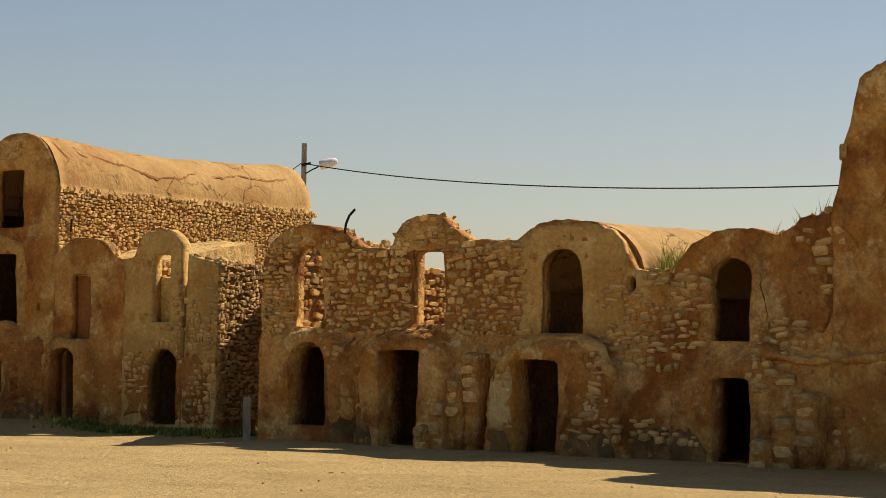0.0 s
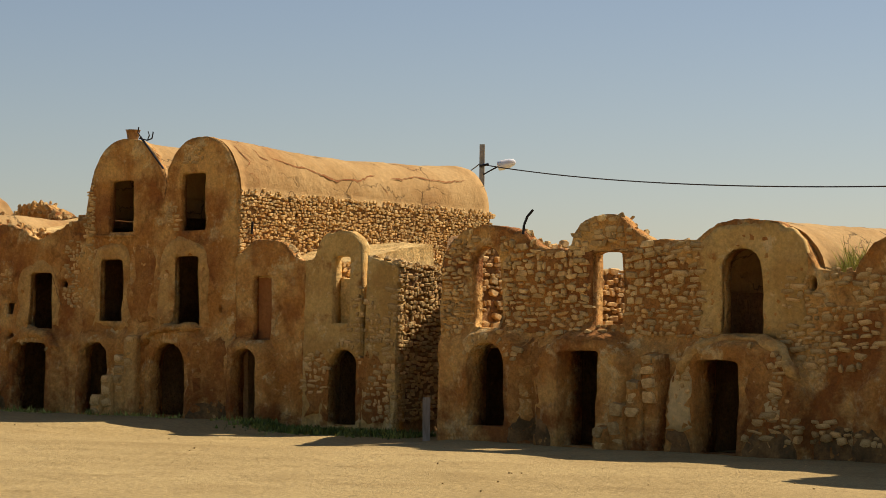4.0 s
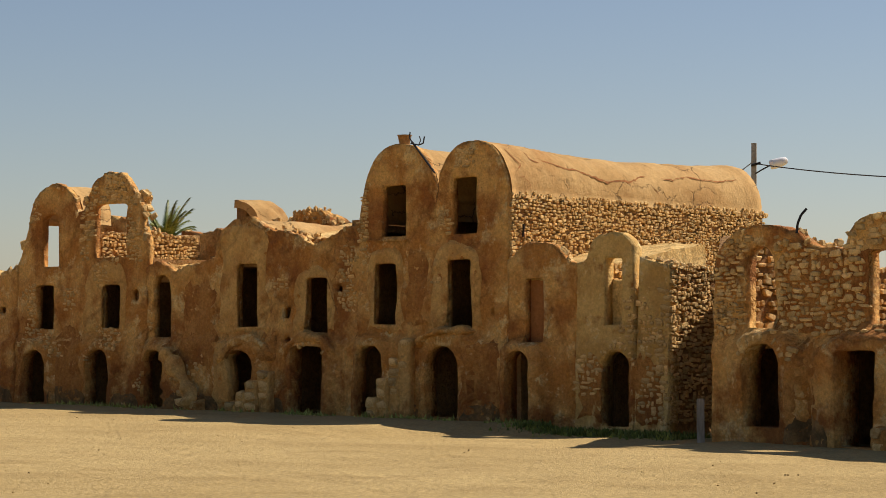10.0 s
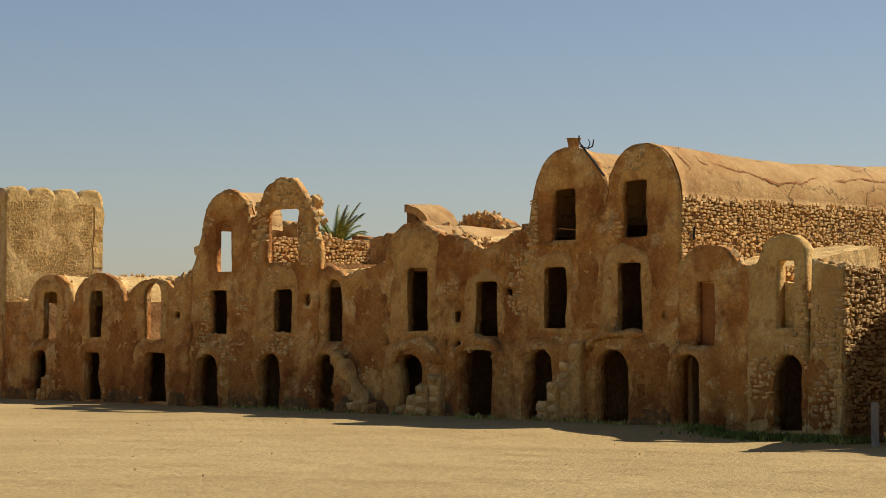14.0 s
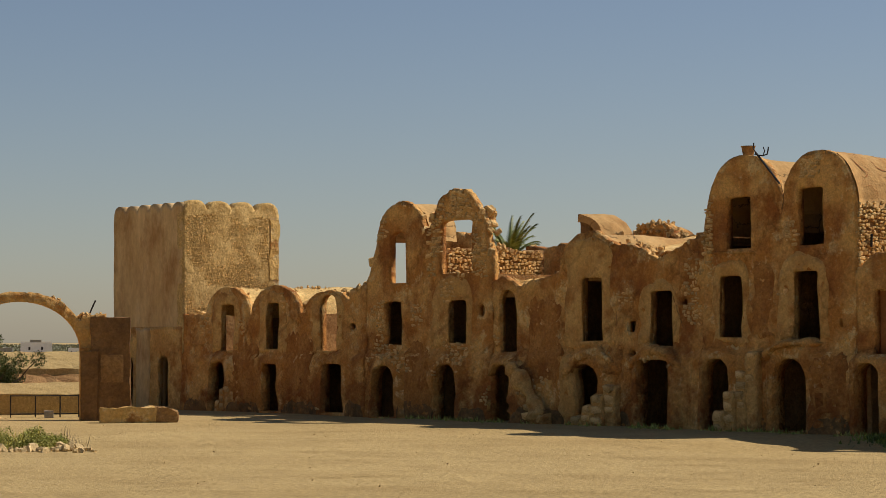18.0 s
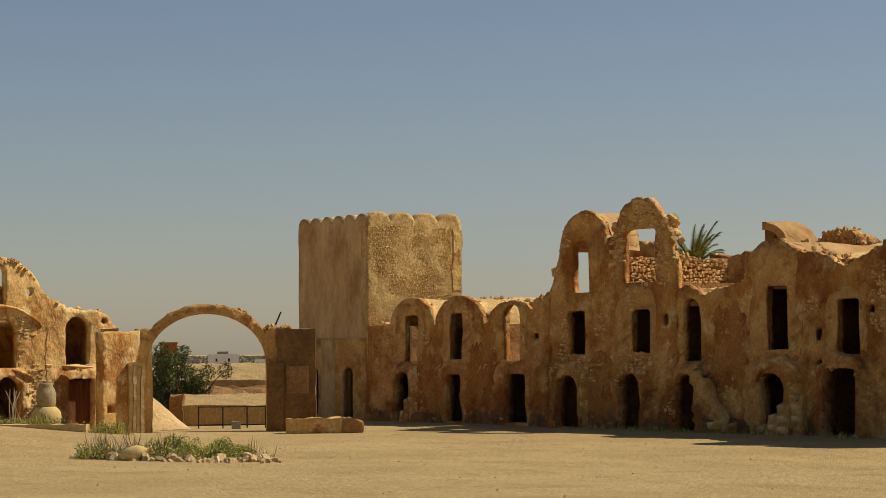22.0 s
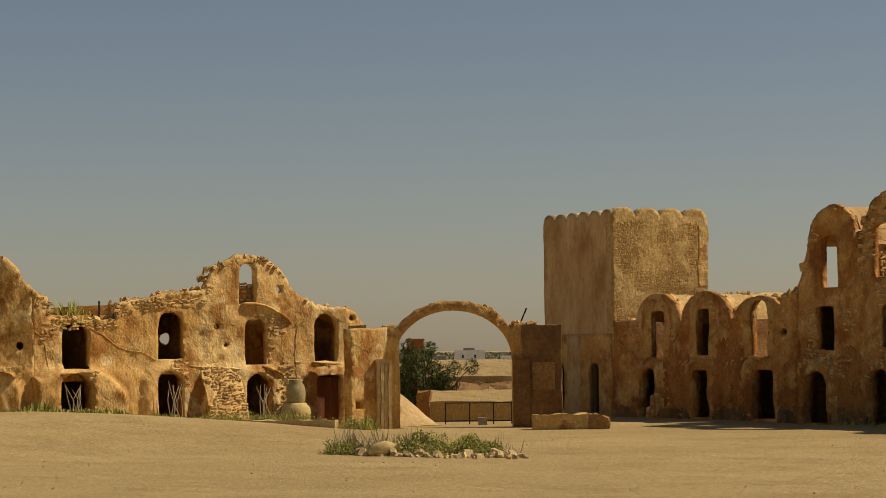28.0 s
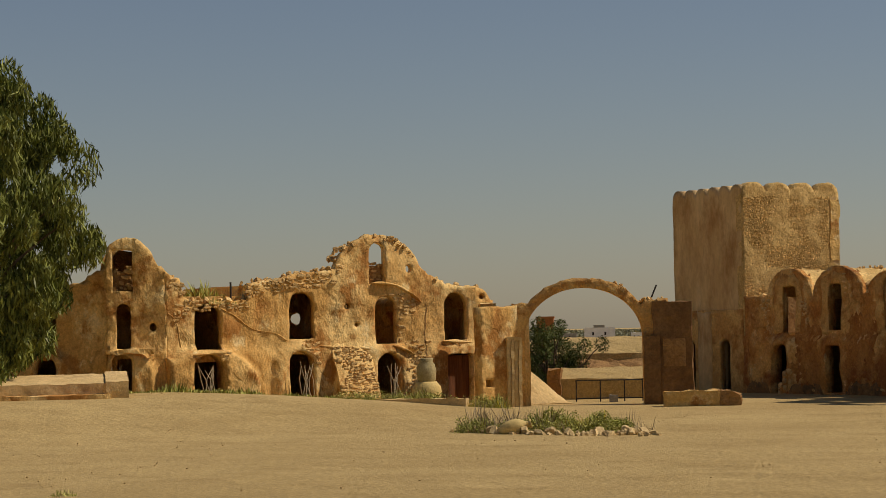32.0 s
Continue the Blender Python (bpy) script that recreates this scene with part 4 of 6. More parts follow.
# ---- bench, platform ----
BENCH = Line(-32.6, 59.6, 1.8, 0.95)
bench = thing("stone_bench", BENCH.at(1, -0.4, 0), "low plastered stone bench with a crumbling end by the tower", "bench")
part("bench_block", box_sheet(BENCH, 0.0, 1.7, -0.9, 0.0, -0.1, 0.44, 0.06, 0.12), PLASTER_PALE, bench)
part("broken_end", box_sheet(BENCH, 1.65, 2.25, -0.8, 0.0, -0.1, 0.3, 0.10, 0.12, top=lambda s, n: 0.46 - 0.25 * (s - 1.65)), MORTAR, bench)
PLAT = Line(-41.54, 46.02, -2.47, -2.35)
platform = thing("masonry_platform", PLAT.at(2.5, -1, 0.6), "low plastered masonry platform under the tree", "platform")
part("platform_block", box_sheet(PLAT, 0.55, 9.0, -2.2, 0.0, 0.4, 1.29, 0.03, 0.2, top=lambda s, n: 1.16 - 0.10 * n), PALE_LIME, platform)
part("corner_block", box_sheet(PLAT, 0.0, 0.6, -2.2, 0.05, 0.4, 1.36, 0.03, 0.15, top=lambda s, n: 1.22 - 0.10 * n), PALE_LIME, platform)
part("platform_step", box_sheet(PLAT, 0.5, 9.0, 0.0, 0.5, 0.4, 0.88, 0.04, 0.2), PLASTER_SUN, platform)

# ---- beyond the gate ----
beyond = thing("terrace_wall", (-47, 88, 0), "sunlit earth terrace wall beyond the gate", "wall")
BW1 = Line(-52.5, 85.2, 0.87, 0.5)
part("wall_block", box_sheet(BW1, 0.0, 14.0, -4.0, 0.0, -0.2, 1.85, 0.08, 0.4, top=lambda s, n: 1.25 - 0.18 * n), GROUND, beyond)
# Dark mortar colour stands for the shadowy rubble band under the terrace.
part("footing", box_sheet(BW1, 0.0, 14.0, 0.0, 2.2, -0.2, 0.85, 0.15, 0.4, top=lambda s, n: 1.0 - 0.2 * n), MORTAR, beyond)
low_wall = thing("low_wall", (-37.2, 66.5, 0), "low plastered wall beyond the gate", "wall")
BW2 = Line(-39.6, 65.2, 0.87, 0.5)
part("wall_block", box_sheet(BW2, 0.0, 3.4, -3.2, 0.0, -0.2, 0.99, 0.05, 0.35, top=lambda s, n: 0.68 - 0.10 * n), GROUND, low_wall)
part("wall_end", box_sheet(BW2, -0.4, 0.05, -1.2, 0.1, -0.2, 1.0, 0.10, 0.2), MORTAR, low_wall)
ramp = thing("buttress", (-37.7, 61.2, 0), "sloping plastered buttress behind the gate pier", "buttress")
RB = Line(-38.3, 60.75, 0.70, 0.71)
part("buttress_body", box_sheet(RB, 0.0, 1.55, -0.7, 0.35, -0.1, 1.2, 0.04, 0.13, top=lambda s, n: max(0.03, (1.4 - 0.85 * s) * min(1.0, (0.38 - n) / 0.85))), PALE_LIME, ramp)
rail = thing("iron_railing", (-37, 64, 0), "thin dark iron railing across the gateway", "railing")
RL = Line(-37.95, 63.5, 1.88, 1.08)
for s in (0.0, 0.78, 1.56, 2.15):
    part("post", rod(RL.at(s, 0, -0.1), RL.at(s, 0, 0.70), 0.022), IRON, rail)
for z in (0.68, 0.1):
    part("bar", rod(RL.at(0, 0, z), RL.at(2.15, 0, z), 0.018), IRON, rail)
crate = thing("stone_block", (-36.4, 63.2, 0), "small pale stone block by the railing", "block")
part("block_body", box_sheet(Line(-36.5, 63.1, 0.85, 0.5), 0, 0.28, -0.25, 0, -0.1, 0.22, 0.02, 0.1), CONCRETE, crate)
for at, size, mat, name, label in (((-201.5, 345.6, 0), (5.4, 3, 2.2), WHITE, "house", "small white flat-roofed house far off"), ((-196, 349, 0), (2.0, 3, 1.2), WHITE, "house", "small white flat-roofed house far off"),
                                   ((-207, 343, 0), (4, 3, 1.3), CONCRETE, "house", "low grey house far off"),
                                   ((-352.7, 604.6, 0), (3.4, 4, 2.9), CONCRETE, "house", "grey flat-roofed house on the skyline"), ((-83.9, 136.3, 0), (1.2, 2, 3.1), RUST, "house", "reddish unfinished house behind the bush")):
    h = thing(name, at, label, "house")
    HL = Line(at[0] - size[0] * 0.43, at[1] - size[0] * 0.25, 0.87, 0.5)
    part("wall", box_sheet(HL, 0, size[0], -size[1], 0, -0.3, size[2]), mat, h)
    part("roof", box_sheet(HL, -0.05, size[0] + 0.05, -size[1] - 0.05, 0.05, size[2], size[2] + 0.12), mat, h)
    for k in range(2):
        part("window", box_sheet(HL, size[0] * (0.25 + 0.4 * k), size[0] * (0.31 + 0.4 * k), -0.1, 0.03, size[2] * 0.45, size[2] * 0.7), IRON, h)


# ---- plants ----
def leaf_cloud(centres, radii, count, size, rng, droop=0.0, slim=0.25, flat=1.0):
    """Many single leaves round the given clump centres."""
    vs = np.zeros((count * 4, 3))
    pick = rng.integers(len(centres), size=count)
    c, r = np.asarray(centres)[pick], np.asarray(radii)[pick]
    d = rng.normal(size=(count, 3))
    d /= np.linalg.norm(d, axis=1)[:, None]
    p = c + d * (r * rng.uniform(0.35, 1.0, count) ** 0.6)[:, None] * np.array((1, 1, flat))
    way = rng.normal(size=(count, 3)) * (1 - droop) + np.array((0, 0, -1.6)) * droop
    way /= np.linalg.norm(way, axis=1)[:, None]
    side = np.cross(way, rng.normal(size=(count, 3)))
    side /= np.linalg.norm(side, axis=1)[:, None]
    ln = size * rng.uniform(0.6, 1.3, count)[:, None]
    vs[0::4], vs[2::4] = p - way * ln / 2, p + way * ln / 2
    vs[1::4], vs[3::4] = p + side * ln * slim / 2, p - side * ln * slim / 2
    return vs, [[4 * i, 4 * i + 1, 4 * i + 2, 4 * i + 3] for i in range(count)]


def branches(rng, base, tip_points, r):
    pieces = []
    for tip in tip_points:
        a, b = np.array(base, float), np.array(tip, float)
        pts = [a + (b - a) * f + rng.normal(size=3) * 0.12 * f * (1 - f) * np.linalg.norm(b - a) for f in np.linspace(0, 1, 6)]
        pieces.append(tube([tuple(p) for p in pts], r, 6, 0.2))
    return joined(pieces)


rng = np.random.default_rng(21)
tree = thing("gum_tree", (-46.7, 43.7, 0.2), "large gum tree with drooping narrow leaves over the platform", "tree")
trunk = [(-46.7, 43.7, 0.1), (-46.6, 43.8, 1.5), (-46.4, 44.0, 3.0), (-46.1, 44.4, 5.0), (-45.9, 44.7, 7.5)]
part("trunk", tube(trunk, 0.32, 10, 0.35), BARK, tree, smooth=True)
cen, rad = [], []
for k in range(250):
    a, h = rng.uniform(0, math.tau), rng.uniform(2.0, 9.9)
    wide = 3.6 * math.sin(math.pi * min(max((h + 1.2) / 12.1, 0.02), 0.98)) ** 0.75
    wide *= 0.62 + 0.38 * min(1.0, max(0.0, (h - 2.5) / 2.5))
    q = wide * rng.uniform(0.3, 1.0) ** 0.7
    cen.append((-46.15 + q * math.cos(a), 44.65 + q * math.sin(a), h))
    rad.append(rng.uniform(0.35, 0.62))
for k in range(26):
    a, h = rng.uniform(0, math.tau), rng.uniform(0.9, 2.6)
    q = rng.uniform(0.4, 2.3)
    cen.append((-46.15 + q * math.cos(a), 44.65 + q * math.sin(a), h + 0.3))
    rad.append(rng.uniform(0.3, 0.5))
for tip in cen[::4]:
    part("limb", branches(rng, (-46.4, 44.0, 2.8), [tip], 0.08), BARK, tree)
part("crown", leaf_cloud(cen, rad, 100000, 0.30, rng, droop=0.6, slim=0.18, flat=1.25), LEAF, tree)["kind"] = "stuff"

bush = thing("pine_bush", (-44.3, 72.4, 0), "dense dark green bushy tree beyond the gate", "tree")
bush_rng = np.random.default_rng(33)
cen = [(-44.75 + bush_rng.normal() * 0.62, 72.2 + bush_rng.normal() * 0.7, bush_rng.uniform(0.5, 2.75)) for k in range(40)]
cen += [(-43.4 + bush_rng.normal() * 0.4, 72.9 + bush_rng.normal() * 0.4, bush_rng.uniform(0.5, 1.9)) for k in range(12)]
part("trunk", branches(bush_rng, (-44.3, 72.4, -0.1), cen, 0.05), BARK, bush)
part("crown", leaf_cloud(cen, [0.32] * len(cen), 15000, 0.13, bush_rng, slim=0.25), LEAF_PINE, bush)["kind"] = "stuff"


def palm(at, rng, reach=1.5, fronds=13):
    vs, fs = [], []
    for k in range(fronds):
        a = k * math.tau / fronds + rng.uniform(-0.2, 0.2)
        lift = rng.uniform(1.3, 2.5)
        pts = []
        for i in range(9):
            f = i / 8
            pts.append(np.array((math.cos(a) * reach * f, math.sin(a) * reach * f, reach * (lift * f - 0.75 * f * f))))
        for i in range(1, 9):
            d = pts[i] - pts[i - 1]
            side = np.cross(d, (0, 0, 1.0))
            side /= np.linalg.norm(side)
            for sgn in (-1, 1):
                for j in range(3):
                    p = pts[i - 1] + d * j / 3
                    q = p + sgn * side * 0.22 * reach * (1.1 - i / 9) + d * 1.2 - np.array((0, 0, 0.10))
                    n = len(vs)
                    vs += [p - d * 0.12, p + d * 0.30, q]
                    fs.append([n, n + 1, n + 2])
    return np.array(vs) + np.array(at), fs


date = thing("date_palm", (-26.8, 80.5, 0), "date palm crown showing above the ruined roofs", "palm")
part("trunk", tube([(-26.8, 80.5, 0), (-26.8, 80.45, 3), (-26.8, 80.4, 5.55)], 0.22, 10, 0.8), BARK, date)
part("fronds", palm((-26.8, 80.4, 5.35), rng, 1.12, 26), LEAF, date)["kind"] = "stuff"


def weeds(name, centre, spread, count, height, rng, label, mat=WEED, base=None, thin=0.12):
    vs, fs = [], []
    for k in range(count):
        a, q = rng.uniform(0, math.tau), math.sqrt(rng.uniform())
        x, y = centre[0] + spread[0] * q * math.cos(a), centre[1] + spread[1] * q * math.sin(a)
        z = ground_height(x, y) - 0.02 if base is None else base
        h = height * rng.uniform(0.35, 1.15) * (1.15 - 0.85 * q * q) * (0.75 + 0.9 * rough((x, y, 0), 2.2, 3.0))
        lean = rng.normal(size=2) * 0.35 * h
        side = rng.normal(size=2)
        side *= thin * h / np.linalg.norm(side) * 0.5
        n = len(vs)
        vs += [(x - side[0], y - side[1], z), (x + side[0], y + side[1], z), (x + lean[0] * 0.6 + side[0] * 1.2, y + lean[1] * 0.6 + side[1] * 1.2, z + h * 0.6), (x + lean[0], y + lean[1], z + h)]
        fs.append([n, n + 1, n + 2, n + 3])
    ob = part(name, (vs, fs), mat)
    return tagged(ob, label, "plant", kind="stuff")


weeds("weed_bed", (-27.0, 44.7), (1.6, 0.7), 1100, 0.55, rng, "green flowering weeds filling the stone ring", thin=0.05)
weeds("weed_bed", (-28.9, 44.1), (0.9, 0.6), 600, 0.32, rng, "loose green weeds at the edge of the stone ring", thin=0.06)
weeds("dry_weeds", (-28.0, 44.4), (2.0, 0.8), 900, 0.62, rng, "dry straw-coloured stalks among the weeds", DRY, thin=0.03)
weeds("flower_bed", (-26.8, 44.8), (1.5, 0.6), 420, 0.60, rng, "yellow flower heads above the weeds", FLOWER, thin=0.06)
weeds("weed_bed", (-38.75, 55.5), (1.7, 0.4), 1500, 0.42, rng, "green weeds round the jar bed", thin=0.05)
weeds("weed_bed", (-36.2, 55.6), (0.8, 0.35), 600, 0.36, rng, "green weeds at the end of the jar bed", thin=0.05)
weeds("weed_bed", (-40.0, 54.3), (0.75, 0.25), 500, 0.24, rng, "low weeds outside the kerb", thin=0.07)
weeds("flower_bed", (-36.3, 55.4), (0.8, 0.3), 160, 0.40, rng, "yellow-green low flowers round the jar bed", FLOWER, thin=0.06)
weeds("dry_weeds", (-38.2, 55.5), (2.2, 0.5), 500, 0.50, rng, "dry stalks round the jar bed", DRY, thin=0.025)
weeds("dry_weeds", (-29.5, 44.7), (0.5, 0.4), 260, 0.62, rng, "tall dry stalks beside the broken jar", DRY, thin=0.025)
weeds("dry_weeds", (-25.5, 45.1), (0.6, 0.4), 200, 0.55, rng, "tall dry stalks at the end of the bed", DRY, thin=0.025)
cen = [(-26.9 + 1.7 * f * math.cos(w), 44.7 + 0.7 * f * math.sin(w), 0.06 + 0.40 * rng.uniform() * (1.05 - f * f)) for f, w in zip(rng.uniform(0, 1, 90) ** 0.5, rng.uniform(0, math.tau, 90))]
cen += [(-29.0 + 0.8 * f * math.cos(w), 44.2 + 0.5 * f * math.sin(w), 0.05 + 0.20 * rng.uniform()) for f, w in zip(rng.uniform(0, 1, 16) ** 0.5, rng.uniform(0, math.tau, 16))]
tagged(part("weed_clumps", leaf_cloud(cen, [0.17] * len(cen), 15000, 0.055, rng, slim=0.45), WEED), "bushy light green weeds in the stone ring", "plant", kind="stuff")
cen = [(-38.10 + 2.2 * rng.uniform(-1, 1), 55.5 + 0.35 * rng.uniform(-1, 1), 0.06 + 0.2 * rng.uniform()) for k in range(60)]
cen += [(-40.0 + 0.6 * rng.uniform(-1, 1), 54.3 + 0.2 * rng.uniform(-1, 1), 0.05 + 0.1 * rng.uniform()) for k in range(16)]
tagged(part("weed_clumps", leaf_cloud([(x, y, z + ground_height(x, y)) for x, y, z in cen], [0.15] * len(cen), 5000, 0.05, rng, slim=0.45), WEED), "bushy weeds round the jar bed", "plant", kind="stuff")
cen = []
for k in range(1500):
    dist, w = rng.uniform(430, 1000), radians(rng.uniform(26.5, 33.5))
    cen.append((-dist * math.sin(w), dist * math.cos(w), rng.uniform(0.2, 0.9)))
tagged(part("far_scrub", leaf_cloud(cen, [2.2] * len(cen), 30000, 0.9, rng, slim=0.6, flat=0.3), SCRUB), "low grey-green scrub on the plain", "scrub", kind="stuff")
kerb = thing("bed_kerb", (-38.1, 54.9, 0), "low mud kerb along the jar bed", "kerb")
KZ = ground_height(-38.1, 54.9)
part("kerb_block", box_sheet(Line(-39.5, 54.55, 0.973, 0.23), 0.0, 2.85, -0.3, 0.0, KZ - 0.2, KZ + 0.15, 0.04, 0.12), PALE_LIME, kerb)
weeds("grass_tuft", (-24.25, 25.3), (0.35, 0.25), 260, 0.14, rng, "small green tuft on the sand")

strip_v, strip_f = [], []
for k in range(3200):
    s_k, n_k, h = rng.uniform(2.0, 15.5), 0.55 + abs(rng.normal()) * 0.28, rng.uniform(0.06, 0.30) * rng.uniform(0.4, 1.0)
    x, y = ROW_C.at(s_k, n_k, 0)[:2]
    h *= max(0.12, min(1.3, 0.75 + 1.9 * rough((s_k, 0, 0), 0.9, 4.0)))
    z, d = ground_height(x, y) - 0.02, rng.normal(size=2) * 0.25 * h
    w = rng.normal(size=2) * 0.03
    strip_f.append([len(strip_v), len(strip_v) + 1, len(strip_v) + 2])
    strip_v += [(x - w[0], y - w[1], z), (x + w[0], y + w[1], z), (x + d[0], y + d[1], z + h)]
tagged(part("grass_strip", (strip_v, strip_f), WEED), "grass tufts along the foot of the sunlit wall", "grass", kind="stuff")
ring = thing("stone_ring", (-27.4, 44.4, 0), "ring of loose pale stones round the weed bed", "stone edging")
places = []
for k in range(96):
    a = k * math.tau / 96
    f = rng.uniform(0.9, 1.12)
    x, y = -27.3 + 2.35 * f * math.cos(a + 0.4), 44.5 + 0.95 * f * math.sin(a)
    g = 0.10 + 0.17 * rng.uniform() ** 1.5
    places.append((Matrix.Translation((x + rng.normal() * 0.05, y + rng.normal() * 0.07, 0.04)) @ Euler((rng.uniform(0, 3), rng.uniform(0, 3), rng.uniform(0, 3))).to_matrix().to_4x4() @ Matrix.Diagonal((g * 1.3, g, g * 0.8, 1)), int(rng.integers(14))))
for k in range(70):
    a, f, g = rng.uniform(math.pi * 0.9, math.tau), rng.uniform(0.85, 1.3), rng.uniform(0.05, 0.14)
    x, y = -27.3 + 2.35 * f * math.cos(a + 0.4), 44.5 + 0.95 * f * math.sin(a)
    places.append((Matrix.Translation((x, y, 0.02)) @ Euler(tuple(rng.uniform(0, 3, 3))).to_matrix().to_4x4() @ Matrix.Diagonal((g * 1.3, g, g * 0.9, 1)), int(rng.integers(14))))
lay_stones(places, ring, meshes=PALE_MESHES)
JZ = ground_height(-39.2, 56.78)
jar = thing("storage_jar", (-39.2, 56.78, JZ), "tall weathered clay jar standing in a wide pale jar", "jar")
part("lower_jar", lathe((-39.2, 56.78, JZ), [(0.30, 0), (0.40, 0.14), (0.46, 0.36), (0.43, 0.56), (0.33, 0.67), (0.30, 0.71)]), JAR, jar, "wide pale clay jar", smooth=True)
part("upper_jar", lathe((-39.2, 56.78, JZ + 0.62), [(0.20, 0), (0.28, 0.15), (0.30, 0.40), (0.26, 0.60), (0.19, 0.70), (0.22, 0.78), (0.18, 0.80)]), JAR_GREEN, jar, "darker grey-green clay jar", smooth=True)
fallen = thing("broken_jar", (-27.75, 43.7, 0.0), "broken clay jar lying in the weed bed", "jar")
fm = pose(-27.75, 43.7, 0.17, 0, 78, 33) @ Matrix.Scale(0.92, 4)
fv, ff = lathe((0, 0, 0), [(0.03, -0.42), (0.12, -0.36), (0.19, -0.15), (0.20, 0.05), (0.14, 0.2), (0.08, 0.27), (0.08, 0.36), (0.12, 0.40), (0.10, 0.41)], 18)
part("jar_body", (np.array([fm @ Vector(v) for v in fv]), ff), JAR, fallen, smooth=True)

part("handle", (np.array([fm @ Vector((0.20 + 0.09 * math.cos(w) + v[0], v[1], 0.12 + 0.11 * math.sin(w))) for w in np.linspace(-1.5, 1.5, 9) for v in ((0.02, 0.02), (-0.02, 0.02), (-0.02, -0.02), (0.02, -0.02))]),
     [[4 * i + k, 4 * i + (k + 1) % 4, 4 * i + 4 + (k + 1) % 4, 4 * i + 4 + k] for i in range(8) for k in range(4)]), JAR, fallen)

# ---- small things on the roofs ----
pot = thing("clay_pot", (-13.23, 60.06, 7.3), "old clay pot set on the crown of the vault", "pot")
part("pot_body", lathe((-13.23, 60.06, 7.22), [(0.11, 0), (0.15, 0.15), (0.19, 0.36), (0.21, 0.38), (0.17, 0.37), (0.10, 0.12)], 16), MORTAR, pot, smooth=True)
pole = thing("iron_pole", ROW_A.at(8.0, 0.1, 6.44), "thin leaning iron pole with a twisted tip", "pole")
part("shaft", rod(ROW_A.at(8.86, 0.06, 7.30), ROW_A.at(7.98, 0.14, 6.44), 0.028), IRON, pole)
part("twig", tube([ROW_A.at(8.86, 0.06, 7.30), ROW_A.at(8.95, 0.06, 7.42), ROW_A.at(8.93, 0.06, 7.56)], 0.018), IRON, pole)
part("twig", tube([ROW_A.at(8.9, 0.06, 7.26), ROW_A.at(8.62, 0.06, 7.20), ROW_A.at(8.46, 0.06, 7.24), ROW_A.at(8.42, 0.06, 7.42)], 0.018), IRON, pole)
part("twig", tube([ROW_A.at(8.62, 0.06, 7.20), ROW_A.at(8.55, 0.06, 7.33), ROW_A.at(8.60, 0.06, 7.43)], 0.014), IRON, pole)
peg_side = thing("iron_peg", ROW_A.at(5.5, -0.45, 4.7), "short dark iron peg in the rubble wall under the vault", "bar")
part("bar", rod(ROW_A.at(5.47, -0.45, 4.72), ROW_A.at(5.45, -0.45, 5.05), 0.03), IRON, peg_side)
hook = thing("bent_iron_bar", (-2.1, 48.15, 4.5), "bent dark iron bar sticking up from the wall", "bar")
part("bar", tube([(-2.17, 48.0, 4.4), (-2.15, 48.0, 4.6), (-2.08, 48.0, 4.78), (-1.96, 48.0, 4.92)], 0.03), IRON, hook)
spike = thing("iron_rod", (-34.4, 62.1, 3.2), "thin iron rod leaning on the gate wall", "bar")
part("bar", rod((-34.42, 62.1, 3.1), (-34.2, 62.22, 3.68), 0.025), IRON, spike)
stake = thing("plank", (-4.36, 50.3, 0), "pale weathered plank leaning upright in the gap", "plank")
part("board", box_sheet(Line(-4.45, 50.3, 1, 0.05), 0, 0.17, -0.04, 0, -0.28, 0.85, 0.01, 0.17), PALE_WOOD, stake)
door = thing("wooden_door", ROW_C.at(1.35, -0.2, 0), "dark brown plank door in the sunlit row", "door")
for k in range(4):
    part("board", box_sheet(ROW_C, 0.84 + 0.252 * k, 1.083 + 0.252 * k, -0.22 - 0.005 * (k % 2), -0.17, 0.03, 1.58), WOOD, door)

# ---- roofless ruin behind row A ----
ruin = thing("ruined_wall", ROW_A.at(22.5, -6.2, 0), "broken rubble wall of a fallen storeroom behind the row", "ruin")
r_top = skyline([run(16.8, 5.6, 21.0, 5.75), run(21.0, 5.55, 23.0, 5.45), run(22.9, 5.4, 24.6, 5.5), run(25.5, 5.5, 27.5, 5.6), run(27.3, 6.05, 29.5, 6.15)])
RUIN = Line(*ROW_A.at(0, -6.0, 0)[:2], *ROW_A.u)
part("rubble_wall", wall_sheet(RUIN, 16.8, 29.5, r_top, [], 0.5, 0.16, None, ragged=0.1, lumps=0.08, seed=12), PLASTER, ruin, smooth=True)
part("roof_fill", box_sheet(ROW_A, 11.0, 16.6, -6.3, -0.6, 4.2, 4.9, 0.1, 0.4, top=lambda s, n: 4.75 + 0.14 * (-n)), PLASTER_SUN, ruin)
part("vault_stub", barrel(RUIN, 21.68, 1.1, 5.45, 6.45, 0.3, -1.1, thick=0.26, step=0.12, jitter=0.05, arc=(0.5, 1.0)), VAULT, ruin, "sunlit stub of a broken vault")
part("vault_stub_core", box_sheet(RUIN, 21.25, 21.66, -1.0, 0.2, 5.2, 6.25, 0.05, 0.12), SHADE_EARTH, ruin, "rough broken core of the vault")


